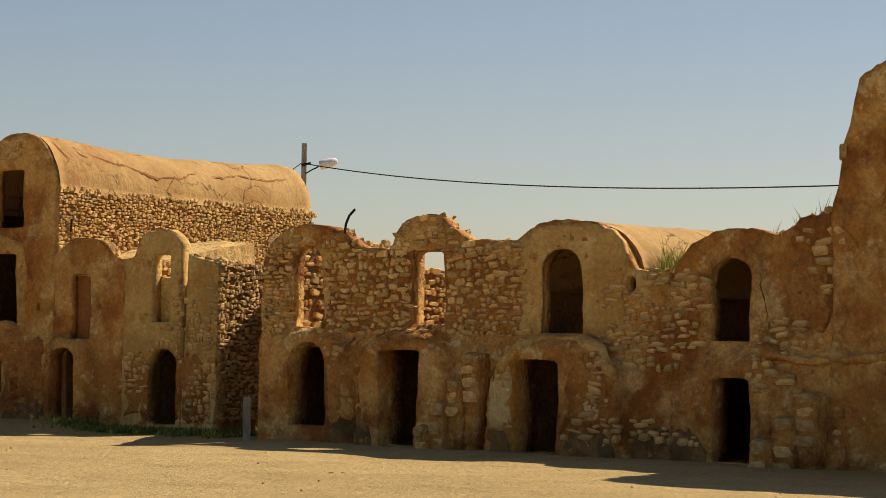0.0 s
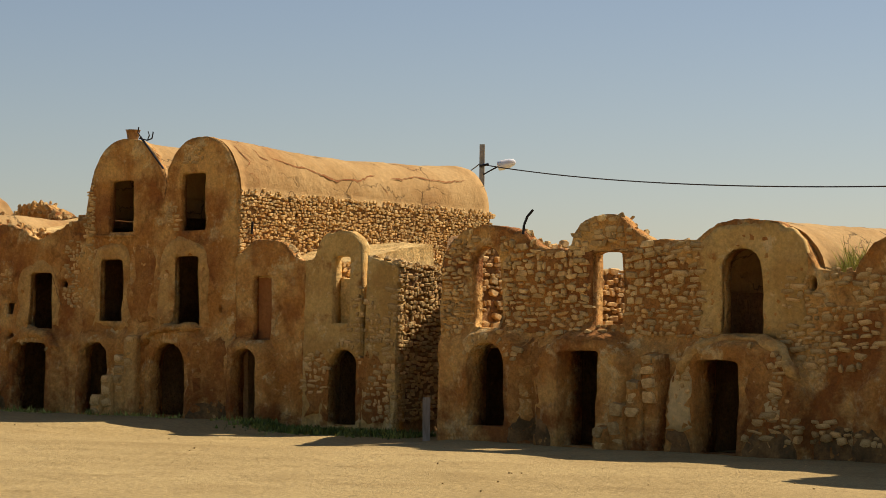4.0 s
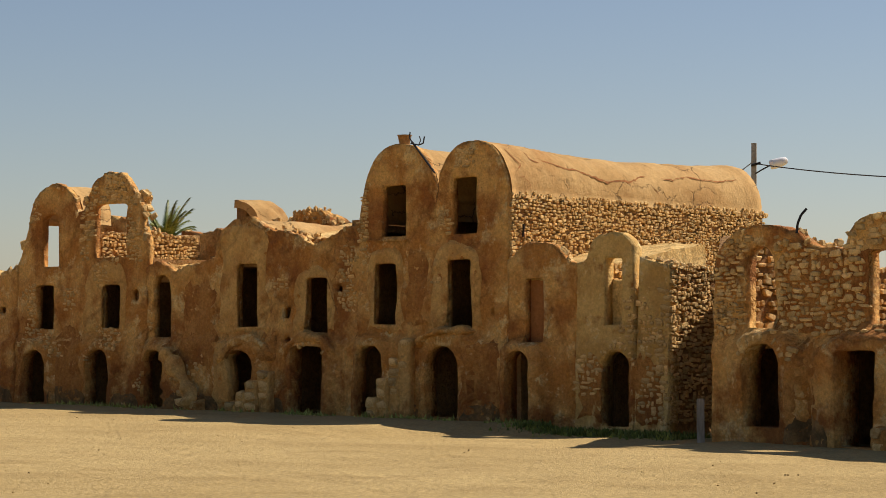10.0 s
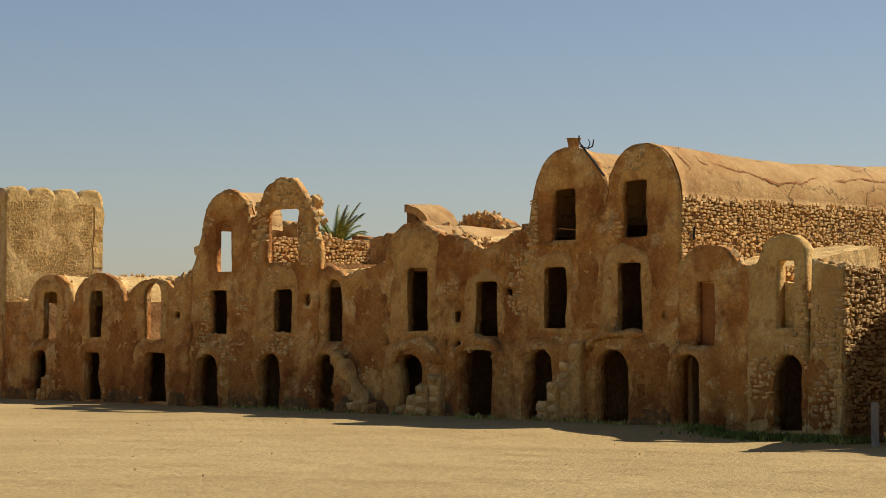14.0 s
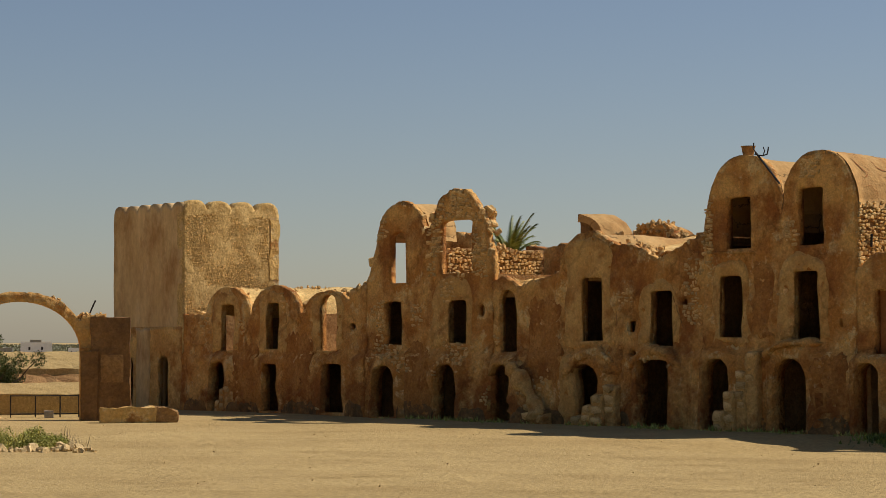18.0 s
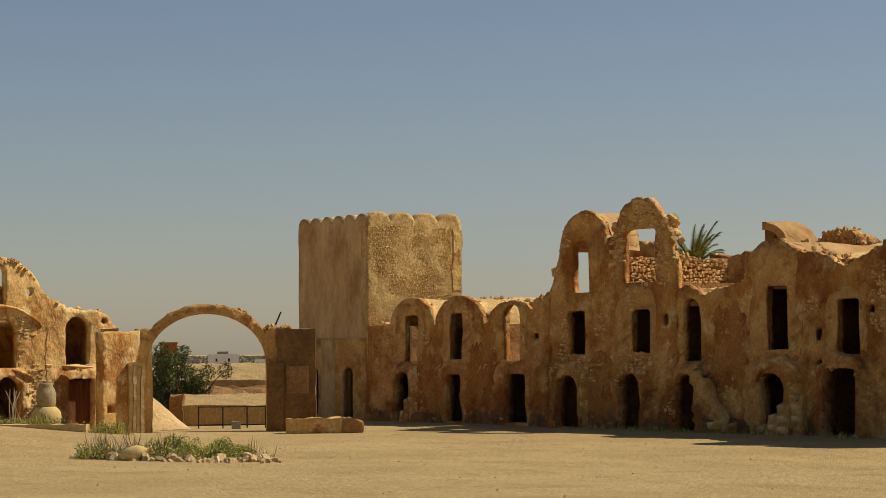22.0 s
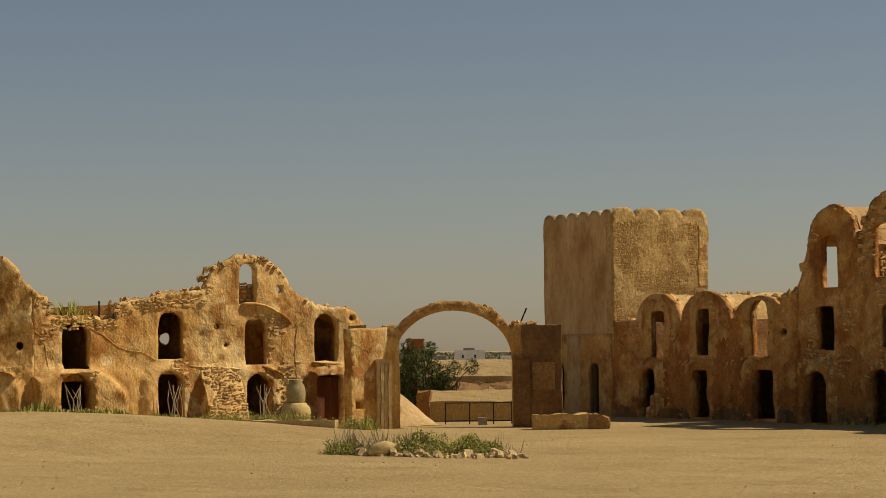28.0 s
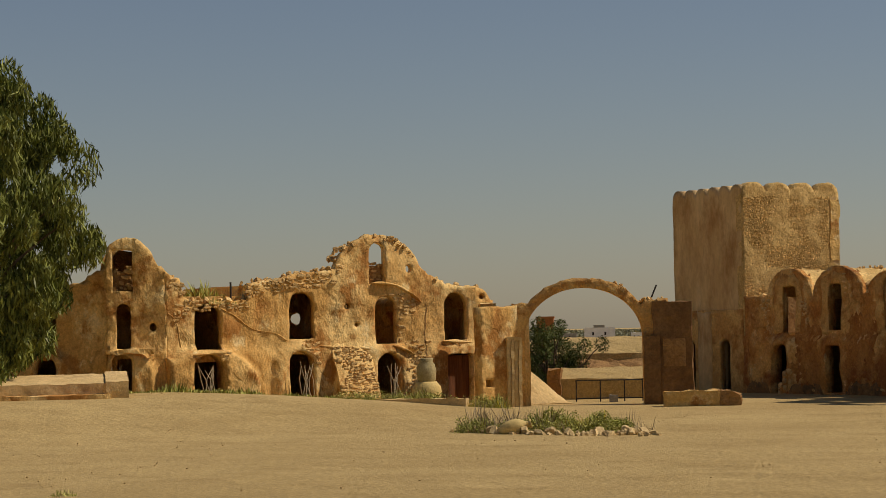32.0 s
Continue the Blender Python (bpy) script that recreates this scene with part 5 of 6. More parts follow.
# ---- rubble masonry ----
def clear_of(top, holes, margin=0.10, patchy=None, seed=0.0, scale=0.6):
    polys = [np.asarray(h) for h in holes]
    boxes = [(p[:, 0].min() - margin, p[:, 0].max() + margin, p[:, 1].min() - margin, p[:, 1].max() + margin) for p in polys]

    def ok(s, z):
        if z > top(s) - 0.06:
            return False
        q = np.array([[s, z], [s - margin, z], [s + margin, z], [s, z - margin]])
        if patchy is not None and rough((s, z, seed), scale, seed) <= patchy:
            return False
        for h, (a, b, c, e) in zip(polys, boxes):
            if a < s < b and c < z < e and inside(h, q).any():
                return False
        return True
    return ok


b_face = surface(0.06, 1.1, b_bulge)
b_places = []
for s0, s1, z0, z1, size, patchy in ((1.75, 7.0, 2.3, 4.8, 0.21, -0.9), (0.05, 1.0, 2.2, 4.5, 0.18, -0.15), (8.9, 11.3, 0.3, 3.6, 0.23, -0.12), (12.3, 14.1, 0.4, 4.3, 0.25, 0.0),
                                     (5.2, 7.2, 0.3, 2.3, 0.24, 0.0), (8.3, 9.0, 0.3, 1.7, 0.24, 0.15), (2.3, 3.7, 0.2, 2.2, 0.2, 0.22), (9.5, 10.8, 3.3, 3.6, 0.25, -1)):
    b_places += masonry(ROW_B, s0, s1, z0, z1, size, 31 + int(s0 * 10), clear_of(b_top, B_OPEN, 0.10, patchy, s0), lambda s, z: b_face(s, z) + 0.01, flat=0.6, proud=0.04)
lay_stones(b_places, FRONT[b_house.name], most=300, key=lambda p: -p.x)
for s_in, top_z, n1 in ((0.31, 4.25, 3.4), (3.19, 3.62, 3.4)):
    origin = np.array(ROW_B.at(s_in, -0.5, 0)[:2])
    lay_stones(masonry(ROW_B, 0.0, n1, 2.25, top_z, 0.2, 77, n=0.03, face=(-ROW_B.n, ROW_B.u, origin)), b_house, most=0)
mass_face = surface(0.08, 2.3, relief(2.0, 0.12, [(15.2, 0.8, 1.9, -0.05)]))
lay_stones(masonry(ROW_B, 14.0, 16.5, 0.4, 7.0, 0.19, 41, clear_of(m_top, [], 0.12, 0.28, 4.0, 0.9), lambda s, z: mass_face(s, z) + 0.005, flat=0.55, proud=0.025), FRONT[mass.name], most=300)


def surround(line, owner, s0, s1, z0, zt, hole, bulge, seed, mat=None, lumps=0.05, spring=0.55):
    """A thin skin of later plaster round an opening, following the wall's face."""
    c, hw = (s0 + s1) / 2, (s1 - s0) / 2
    shape = skyline([arch(c, hw + 0.001, zt - hw * spring, zt)])
    sheet = wall_sheet(line, s0, s1, shape, hole, 0.1, 0.12, lambda s, z: bulge(s, z) + 0.008, bottom=z0, ragged=0.07, lumps=lumps, seed=seed, wander=0.13)
    part("plaster_patch", sheet, mat or GABLE, owner, "paler later plaster round an opening", smooth=True)


A2O, A3O, A4O, A5O = (ALL_OPEN[o.name] for o in (a2, a3, a4, a5))
surround(ROW_A, a2, 6.45, 8.2, 2.42, 4.62, [A2O[2]], a2_bulge, 4.2, spring=1.0)
surround(ROW_A, a2, 9.2, 10.5, 2.3, 4.5, [A2O[4]], a2_bulge, 4.2)
surround(ROW_A, a3, 11.75, 13.3, 2.3, 4.05, [A3O[3]], a3_bulge, 5.2, spring=1.1)
surround(ROW_A, a3, 14.3, 16.25, 2.25, 5.3, [A3O[4]], a3_bulge, 5.2)
surround(ROW_A, a4, 20.3, 22.2, 2.25, 4.35, [A4O[2]], a4_bulge, 6.2, spring=0.9)
surround(ROW_A, a5, 32.5, 34.1, 2.05, 4.05, [A5O[5]], a5_bulge, 7.2)
surround(ROW_A, a5, 29.8, 31.3, 2.05, 4.05, [A5O[4]], a5_bulge, 7.2)
surround(ROW_A, a5, 26.7, 28.3, 2.05, 3.95, [A5O[3]], a5_bulge, 7.2)
surround(ROW_B, b_house, 6.85, 9.45, 2.32, 4.55, [B_OPEN[6]], b_bulge, 1.1, PLASTER_PALE, 0.06)
surround(ROW_B, b_house, 6.3, 7.05, 0.5, 1.8, [], b_bulge, 1.1, PALE_LIME, 0.06, spring=0.9)
surround(ROW_B, b_house, 8.75, 9.1, 0.75, 1.1, [], b_bulge, 1.1, PALE_LIME, 0.06, spring=0.9)

surround(ROW_A, a3, 15.6, 16.3, 0.15, 2.0, [], a3_bulge, 5.2, GABLE, spring=0.8)


def red_patch(line, owner, s0, s1, z0, zt, holes, bulge, seed, lumps=0.05, mat=None, label="rust-red older plaster laid bare", edge=0.2):
    c, hw = (s0 + s1) / 2, (s1 - s0) / 2
    near = [h for h in holes if max(q[0] for q in h) > s0 and min(q[0] for q in h) < s1 and max(q[1] for q in h) > z0 and min(q[1] for q in h) < zt]
    sheet = wall_sheet(line, s0, s1, lambda s: zt - 0.35 * ((s - c) / hw) ** 4, near, 0.1, 0.12, lambda s, z: bulge(s, z) + 0.006, bottom=z0, ragged=edge, lumps=lumps, seed=seed, wander=edge)
    part("plaster_patch", sheet, mat or RED_PLASTER, owner, label, smooth=True)


red_patch(ROW_A, a2, 5.75, 6.95, 0.35, 2.0, A2O, a2_bulge, 4.2)
red_patch(ROW_A, a2, 8.3, 9.05, 2.5, 4.5, A2O, a2_bulge, 4.2)
red_patch(ROW_A, a3, 16.4, 17.9, 1.2, 3.6, A3O, a3_bulge, 5.2)
red_patch(ROW_A, a3, 10.95, 11.75, 3.7, 4.9, A3O, a3_bulge, 5.2)
red_patch(ROW_A, a3, 13.85, 14.5, 1.5, 2.3, A3O, a3_bulge, 5.2)
red_patch(ROW_A, a4, 22.2, 23.5, 0.4, 2.3, A4O, a4_bulge, 6.2)
red_patch(ROW_A, a4, 25.0, 25.42, 0.5, 2.6, A4O, a4_bulge, 6.2)
red_patch(ROW_A, a5, 28.2, 29.9, 0.5, 2.7, A5O, a5_bulge, 7.2)
red_patch(ROW_A, a5, 31.3, 32.8, 0.4, 2.4, A5O, a5_bulge, 7.2)
red_patch(ROW_B, b_house, 8.3, 9.3, 0.5, 1.7, B_OPEN, b_bulge, 1.1, 0.06)
red_patch(ROW_B, b_house, 2.2, 3.2, 0.5, 2.2, B_OPEN, b_bulge, 1.1, 0.06)
red_patch(ROW_B, b_house, 1.8, 6.95, 2.35, 4.02, B_OPEN, b_bulge, 1.1, 0.06, RED_PLASTER, "bare earth mortar between rubble stones", 0.06)
red_patch(ROW_A, a1, 0.6, 3.2, 0.15, 1.7, A1_OPEN, a1_bulge, 3.1, 0.03, RED_PLASTER, "bare earth mortar between rubble stones", 0.2)
for owner, line, bul, sd, lum, holes, spans in ((b_house, ROW_B, b_bulge, 1.1, 0.06, B_OPEN, ((2.2, 3.5, 0.6), (6.25, 7.0, 0.55), (8.25, 9.5, 0.5), (9.7, 11.4, 0.62), (12.4, 13.9, 0.5))),
                                                (a2, ROW_A, a2_bulge, 4.2, 0.05, A2O, ((5.75, 6.95, 0.42), (8.3, 9.6, 0.4))),
                                                (a3, ROW_A, a3_bulge, 5.2, 0.05, A3O, ((13.5, 14.6, 0.4), (16.2, 18.2, 0.45))),
                                                (a4, ROW_A, a4_bulge, 6.2, 0.05, A4O, ((19.6, 20.8, 0.4), (22.0, 23.7, 0.5))),
                                                (a5, ROW_A, a5_bulge, 7.2, 0.05, A5O, ((25.5, 26.5, 0.4), (27.8, 30.0, 0.45), (31.1, 32.9, 0.4), (34.2, 35.7, 0.4)))):
    for s0, s1, zt in spans:
        red_patch(line, owner, s0, s1, -0.25, zt, holes, bul, sd, lum, DAMP, "dark damp-stained plaster at the wall foot", 0.13)
red_patch(ROW_B, b_house, 12.9, 13.8, 2.6, 3.7, B_OPEN, b_bulge, 1.1, 0.06)


def door_ring(line, owner, s0, s1, z1, face, seed, reach=0.11):
    """Rough flat stones set round the head of a doorway."""
    rg = np.random.default_rng(seed)
    c, hw = (s0 + s1) / 2, (s1 - s0) / 2 + reach
    rise = hw * 0.85
    out = []
    for k in range(11):
        a = math.pi * (k + rg.uniform(-0.2, 0.2)) / 10
        s, z = c + hw * math.cos(a), z1 + reach - rise + rise * math.sin(a)
        if rg.random() < 0.35:
            continue
        dx = Matrix(((line.u[0], line.n[0], 0), (line.u[1], line.n[1], 0), (0, 0, 1))).to_4x4()
        out.append((Matrix.Translation(line.at(s, face(s, z) - 0.035, z)) @ dx @ Matrix.Rotation(math.pi / 2 - a + rg.uniform(-0.25, 0.25), 4, "Y") @ Matrix.Diagonal((rg.uniform(0.06, 0.13), 0.12, rg.uniform(0.14, 0.22), 1)), int(rg.integers(14))))
    lay_stones(out, owner)


for owner, doors, lum, sd, bul in ((a3, ((11.90, 13.0, 1.83),), 0.05, 5.2, a3_bulge), (a4, ((20.92, 21.80, 1.70),), 0.05, 6.2, a4_bulge), (a1, ((1.60, 2.41, 1.84),), 0.03, 3.1, a1_bulge)):
    for s0, s1, z1 in doors:
        door_ring(ROW_A, FRONT[owner.name], s0, s1, z1, surface(lum, sd, bul), int(s0 * 7))
for s0, s1, z1 in ((1.04, 2.08, 2.11),):
    door_ring(ROW_B, FRONT[b_house.name], s0, s1, z1, b_face, int(s0 * 9))
door_ring(ROW_B, FRONT[b_house.name], 7.0, 8.9, 1.84, b_face, 63, 0.36)

# side walls that look to the sun
side_a1 = np.array(ROW_A.at(0.46, 0.0, 0)[:2])
lay_stones(masonry(ROW_A, -0.12, 5.0, 0.1, 3.9, 0.14, 51, n=0.03, face=(-ROW_A.n, -ROW_A.u, side_a1)), a1, most=150)
side_a2 = np.array(ROW_A.at(5.58, -0.05, 0)[:2])
lay_stones(masonry(ROW_A, 0.0, 11.8, 3.9, 5.84, 0.115, 52, n=0.035, face=(-ROW_A.n, -ROW_A.u, side_a2), flat=0.8, proud=0.04), a2, most=300)
side_t = np.array(ROW_A.at(35.9, 0.0, 0)[:2])
lay_stones(masonry(ROW_A, 0.05, 3.7, 3.2, 6.9, 0.062, 53, n=0.002, face=(-ROW_A.n, -ROW_A.u, side_t), flat=0.85, proud=0.014), tower, most=0, mat=PEBBLE_DASH)
for owner, s_p, z0, z1, sd in ((a1, 2.61, 2.15, 3.95, 57), (a4, 22.11, 4.2, 5.2, 59)):
    lay_stones(masonry(ROW_A, 0.5, 4.5, z0, z1, 0.13, sd, n=0.03, face=(-ROW_A.n, -ROW_A.u, np.array(ROW_A.at(s_p, 0.0, 0)[:2]))), owner, most=100)
a1_face = surface(0.03, 3.1, a1_bulge)
pl = masonry(ROW_A, 0.47, 0.75, 0.1, 3.8, 0.22, 54, clear_of(a1_top, A1_OPEN), lambda s, z: a1_face(s, z) + 0.005, proud=0.02)
pl += masonry(ROW_A, 0.6, 3.25, 0.1, 1.75, 0.19, 55, clear_of(a1_top, A1_OPEN, 0.08, -0.05, 2.0), lambda s, z: a1_face(s, z) + 0.005, proud=0.02)
pl += masonry(ROW_A, 0.6, 3.25, 2.0, 4.2, 0.16, 56, clear_of(a1_top, A1_OPEN, 0.08, 0.35, 3.0), lambda s, z: a1_face(s, z) + 0.005, proud=0.02)
lay_stones(pl, FRONT[a1.name], most=300)
for owner, s0, s1, top, seed, patchy, lum, bul, sd in ((a2, 5.7, 10.7, a2_top, 61, 0.47, 0.05, a2_bulge, 4.2),
                                            (a3, 10.9, 19.3, a3_top, 62, 0.46, 0.05, a3_bulge, 5.2),
                                            (a4, 19.5, 25.3, a4_top, 63, 0.36, 0.05, a4_bulge, 6.2),
                                            (a5, 25.5, 35.8, a5_top, 64, 0.42, 0.05, a5_bulge, 7.2)):
    holes = [h for h in ALL_OPEN[owner.name]]
    fc = surface(lum, sd, bul)
    lay_stones(masonry(ROW_A, s0, s1, 0.15, 7.0, 0.15, seed, clear_of(top, holes, 0.09, patchy, seed * 0.1, 0.9), lambda s, z: fc(s, z) + 0.005, proud=0.018), FRONT[owner.name], most=300)
a4_face = surface(0.05, 6.2, a4_bulge)
a2_quoin = surface(0.05, 4.2, a2_bulge)
lay_stones(masonry(ROW_A, 10.52, 10.84, 4.7, 6.3, 0.16, 80, clear_of(a2_top, ALL_OPEN[a2.name], 0.02), lambda s, z: a2_quoin(s, z) + 0.01, flat=0.6), FRONT[a2.name], most=80)
lay_stones(masonry(ROW_A, 19.6, 22.4, 4.3, 7.0, 0.18, 79, clear_of(a4_top, ALL_OPEN[a4.name], 0.05, -0.3, 5.0), lambda s, z: a4_face(s, z) + 0.005, flat=0.6), FRONT[a4.name], most=200)
c_face = surface(0.06, 10, c_bulge)
cp = masonry(ROW_C, 4.66, 5.98, 0.1, 1.98, 0.17, 66, lambda s, z: rough((s, z, 1.0), 0.9, 1.0) > -0.08, lambda s, z: min(0.76, (2.08 - z - 0.25 * max(0.0, 5.0 - s)) / 2.15), flat=0.45, proud=0.05)
cp += masonry(ROW_C, 5.4, 11.4, 3.1, 4.4, 0.2, 67, lambda s, z: c_top(s) - 0.42 - 0.2 * rough((s, 0, 0), 1.3) < z < c_top(s) - 0.03, lambda s, z: c_face(s, z) + 0.005, flat=0.5)
cp += masonry(ROW_C, 2.6, 3.3, 0.3, 2.1, 0.2, 78, clear_of(c_top, ALL_OPEN[c_house.name], 0.1, -0.2, 2.0), lambda s, z: c_face(s, z) + 0.005, flat=0.6)
cp += masonry(ROW_C, 2.3, 3.6, 2.0, 4.2, 0.2, 68, clear_of(c_top, ALL_OPEN[c_house.name], 0.1, 0.28, 3.0, 0.9), lambda s, z: c_face(s, z) + 0.005, flat=0.55)
cp += masonry(ROW_C, 0.0, 11.4, 0.1, 5.6, 0.17, 65, clear_of(c_top, ALL_OPEN[c_house.name], 0.09, 0.42, 6.5, 0.9), lambda s, z: c_face(s, z) + 0.005, flat=0.6)
cp += masonry(ROW_C, 3.95, 4.6, 3.9, 4.5, 0.17, 69, None, -0.28, flat=0.7) + masonry(ROW_E, along_e(12.62), along_e(13.22), 3.75, 4.35, 0.2, 70, None, -0.29, flat=0.7)
lay_stones(cp, FRONT[c_house.name], most=300)


def crown_rubble(line, owner, runs, top, size, seed, thick=0.5):
    """Loose stones along broken wall tops."""
    rg = np.random.default_rng(seed)
    out = []
    for s0, s1, per in runs:
        for k in range(int((s1 - s0) * per)):
            s = rg.uniform(s0, s1)
            g = size * rg.uniform(0.6, 1.5)
            p = line.at(s, -rg.uniform(0.0, thick), top(s) + rg.uniform(-0.08, 0.04))
            out.append((Matrix.Translation(p) @ Euler(tuple(rg.uniform(0, 3, 3))).to_matrix().to_4x4() @ Matrix.Diagonal((g * 1.3, g, g * 0.7, 1)), int(rg.integers(14))))
    lay_stones(out, owner, most=80)


part("side_wall", box_sheet(ROW_A, 22.13, 22.42, -4.6, -0.25, 4.1, 5.25, 0.05, 0.2), MORTAR, a4)
part("blocking", box_sheet(ROW_A, 25.85, 26.6, -0.62, -0.28, 2.55, 3.15, 0.02, 0.15), SHADE_EARTH, a5)
crown_rubble(ROW_B, b_house, [(1.8, 2.9, 8), (4.8, 5.6, 12), (5.6, 7.0, 4), (9.5, 10.7, 10), (12.4, 14.1, 14)], b_top, 0.13, 71)
crown_rubble(ROW_B, mass, [(14.0, 14.4, 30), (14.4, 16.5, 6)], m_top, 0.22, 72, 1.0)
crown_rubble(ROW_A, a1, [(0.5, 1.4, 12), (2.6, 4.0, 6)], a1_top, 0.18, 73)
crown_rubble(ROW_A, a3, [(11.0, 14.4, 16), (16.4, 18.5, 12)], a3_top, 0.12, 74, 1.2)
crown_rubble(ROW_A, a4, [(19.4, 20.0, 40), (22.1, 22.9, 14), (24.8, 25.4, 10)], a4_top, 0.2, 75, 0.6)
crown_rubble(ROW_A, a5, [(25.4, 27.0, 12), (28.5, 29.2, 8), (34.4, 35.8, 6)], a5_top, 0.17, 76)
crown_rubble(ROW_C, c_house, [(0.1, 2.7, 8), (2.6, 3.2, 12), (5.3, 8.85, 18), (8.8, 11.2, 26), (11.0, 11.5, 10)], c_top, 0.14, 77, 0.7)


crown_rubble(ROW_C, c_house, [(2.7, 5.4, 34)], lambda s: c_top(s) - 0.04, 0.10, 79, 0.25)
crown_rubble(GATE, gate, [(3.7, 4.65, 14), (2.6, 3.6, 6)], g_top, 0.11, 94, 0.4)


# loose stones over the pebbly vault backs
vr = np.random.default_rng(95)
for s_c, hw, z_s, z_t in ((30.4, 1.33, 3.2, 4.2), (33.2, 1.28, 3.3, 4.2), (27.5, 1.25, 3.0, 3.95)):
    scatter = []
    for k in range(90):
        a, g = vr.uniform(0.1, 0.9) * math.pi, vr.uniform(0.06, 0.15)
        scatter.append((Matrix.Translation(ROW_A.at(s_c + hw * math.cos(a), -vr.uniform(0.3, 4.6), z_s + (z_t - z_s) * math.sin(a) ** 0.9)) @ Euler(tuple(vr.uniform(0, 3, 3))).to_matrix().to_4x4() @ Matrix.Diagonal((g * 1.3, g, g * 0.7, 1)), int(vr.integers(14))))
    if s_c > 28:
        lay_stones(scatter, a5, most=90)


# ---- rough outer stairs of mud and stone ----
def stair(line, s_low, s_high, n_out, z_high, steps, seed, label, mat):
    t = thing("stone_stair", line.at((s_low + s_high) / 2, n_out / 2, 0), label, "stair", "rough outer stairs")
    rg = np.random.default_rng(seed)
    w = (s_high - s_low) / steps
    pl = []
    for k in range(steps):
        rise = z_high * (k + 1 + rg.uniform(-0.12, 0.12)) / steps
        out = n_out * (1.0 - 0.42 * k / steps + rg.uniform(-0.05, 0.05))
        ends = sorted((s_low + w * (k - 0.04 * rg.uniform()), s_low + w * (k + 1.12)))
        part("step", box_sheet(line, *ends, -0.1, out, -0.25, rise, 0.05, 0.095, top=lambda s, n: rise - 0.16 * max(0.0, n / out - 0.6) + 0.05 * rough((s, n, seed + k), 3.0)), mat, t, "worn mud-plastered step", smooth=True)
        z = rise + 0.02
        while z > 0.05:
            h = rg.uniform(0.22, 0.36)
            pl.append((Matrix.Translation(line.at(s_low + w * (k + 0.45 + rg.uniform(-0.12, 0.12)), out - rg.uniform(0.06, 0.13), z - h / 2)) @ Matrix.Rotation(line.turn() + rg.uniform(-0.2, 0.2), 4, "Z")
                       @ Euler((rg.uniform(-0.12, 0.12), rg.uniform(-0.12, 0.12), 0)).to_matrix().to_4x4() @ Matrix.Diagonal((abs(w) * rg.uniform(0.95, 1.3), rg.uniform(0.26, 0.40), h * 1.02, 1)), int(rg.integers(14))))
            z -= h if k == 0 or z > rise - 0.5 else 9.0
    lay_stones(pl, t, "step_stone")
    return t


stair(ROW_B, 4.82, 6.2, 0.72, 1.9, 4, 81, "crumbling stone stair against the near row", PLASTER)
stair(ROW_B, 12.62, 13.8, 0.7, 1.35, 3, 82, "crumbling stone stair beside a dark doorway", PLASTER)
stair(ROW_A, 15.45, 13.95, 0.55, 1.15, 4, 83, "mud-plastered stone steps below an upper window", GABLE)
stair(ROW_A, 10.08, 8.72, 0.45, 2.05, 4, 84, "tall mud-plastered steps between two doors", GABLE)
stair(ROW_A, 16.72, 17.6, 0.55, 0.62, 2, 85, "low broken steps at the foot of a buttress", GABLE)
stair(ROW_A, 33.5, 32.75, 0.32, 1.15, 3, 86, "small broken steps beside a narrow doorway", PLASTER)


# ---- moulded ledges, hoods and ridges of mud ----
def mud_rib(line, owner, face, way, wide, deep, mat, name="ledge", label="worn projecting mud ledge", seed=1.0):
    """A lumpy rib that follows way, a chain of (s, z), on a wall's face."""
    pts = [np.array(way[0], float)]
    for a, b in zip(way, way[1:]):
        a, b = np.array(a, float), np.array(b, float)
        k = max(1, int(np.linalg.norm(b - a) / 0.07))
        pts += [a + (b - a) * (i + 1) / k for i in range(k)]
    pts = np.array(pts)
    for _ in range(3):
        pts[1:-1] = (pts[:-2] + 2 * pts[1:-1] + pts[2:]) / 4
    vs, fs, m = [], [], 7
    for i, q in enumerate(pts):
        d = pts[min(i + 1, len(pts) - 1)] - pts[max(i - 1, 0)]
        d /= np.linalg.norm(d)
        side = np.array((-d[1], d[0]))
        ends = min(1.0, 0.25 + min(i, len(pts) - 1 - i) / 4.0)
        w = wide / 2 * ends * (1 + 0.9 * rough((q[0], q[1], seed), 2.6))
        h = deep * ends * (1 + 0.9 * rough((q[0], q[1], seed + 5), 3.1))
        for k in range(m):
            a = math.pi * k / (m - 1)
            r = q + side * w * math.cos(a)
            vs.append(line.at(r[0], face(q[0], q[1]) - 0.06 + (h + 0.06) * math.sin(a) ** 0.7 + 0.02 * rough((r[0], r[1], a), 7.0), r[1]))
    for i in range(len(pts) - 1):
        fs += [[i * m + k, i * m + k + 1, (i + 1) * m + k + 1, (i + 1) * m + k] for k in range(m - 1)]
    fs += [list(range(m))[::-1], [(len(pts) - 1) * m + k for k in range(m)]]
    part(name, (vs, fs), mat, owner, label, smooth=True)


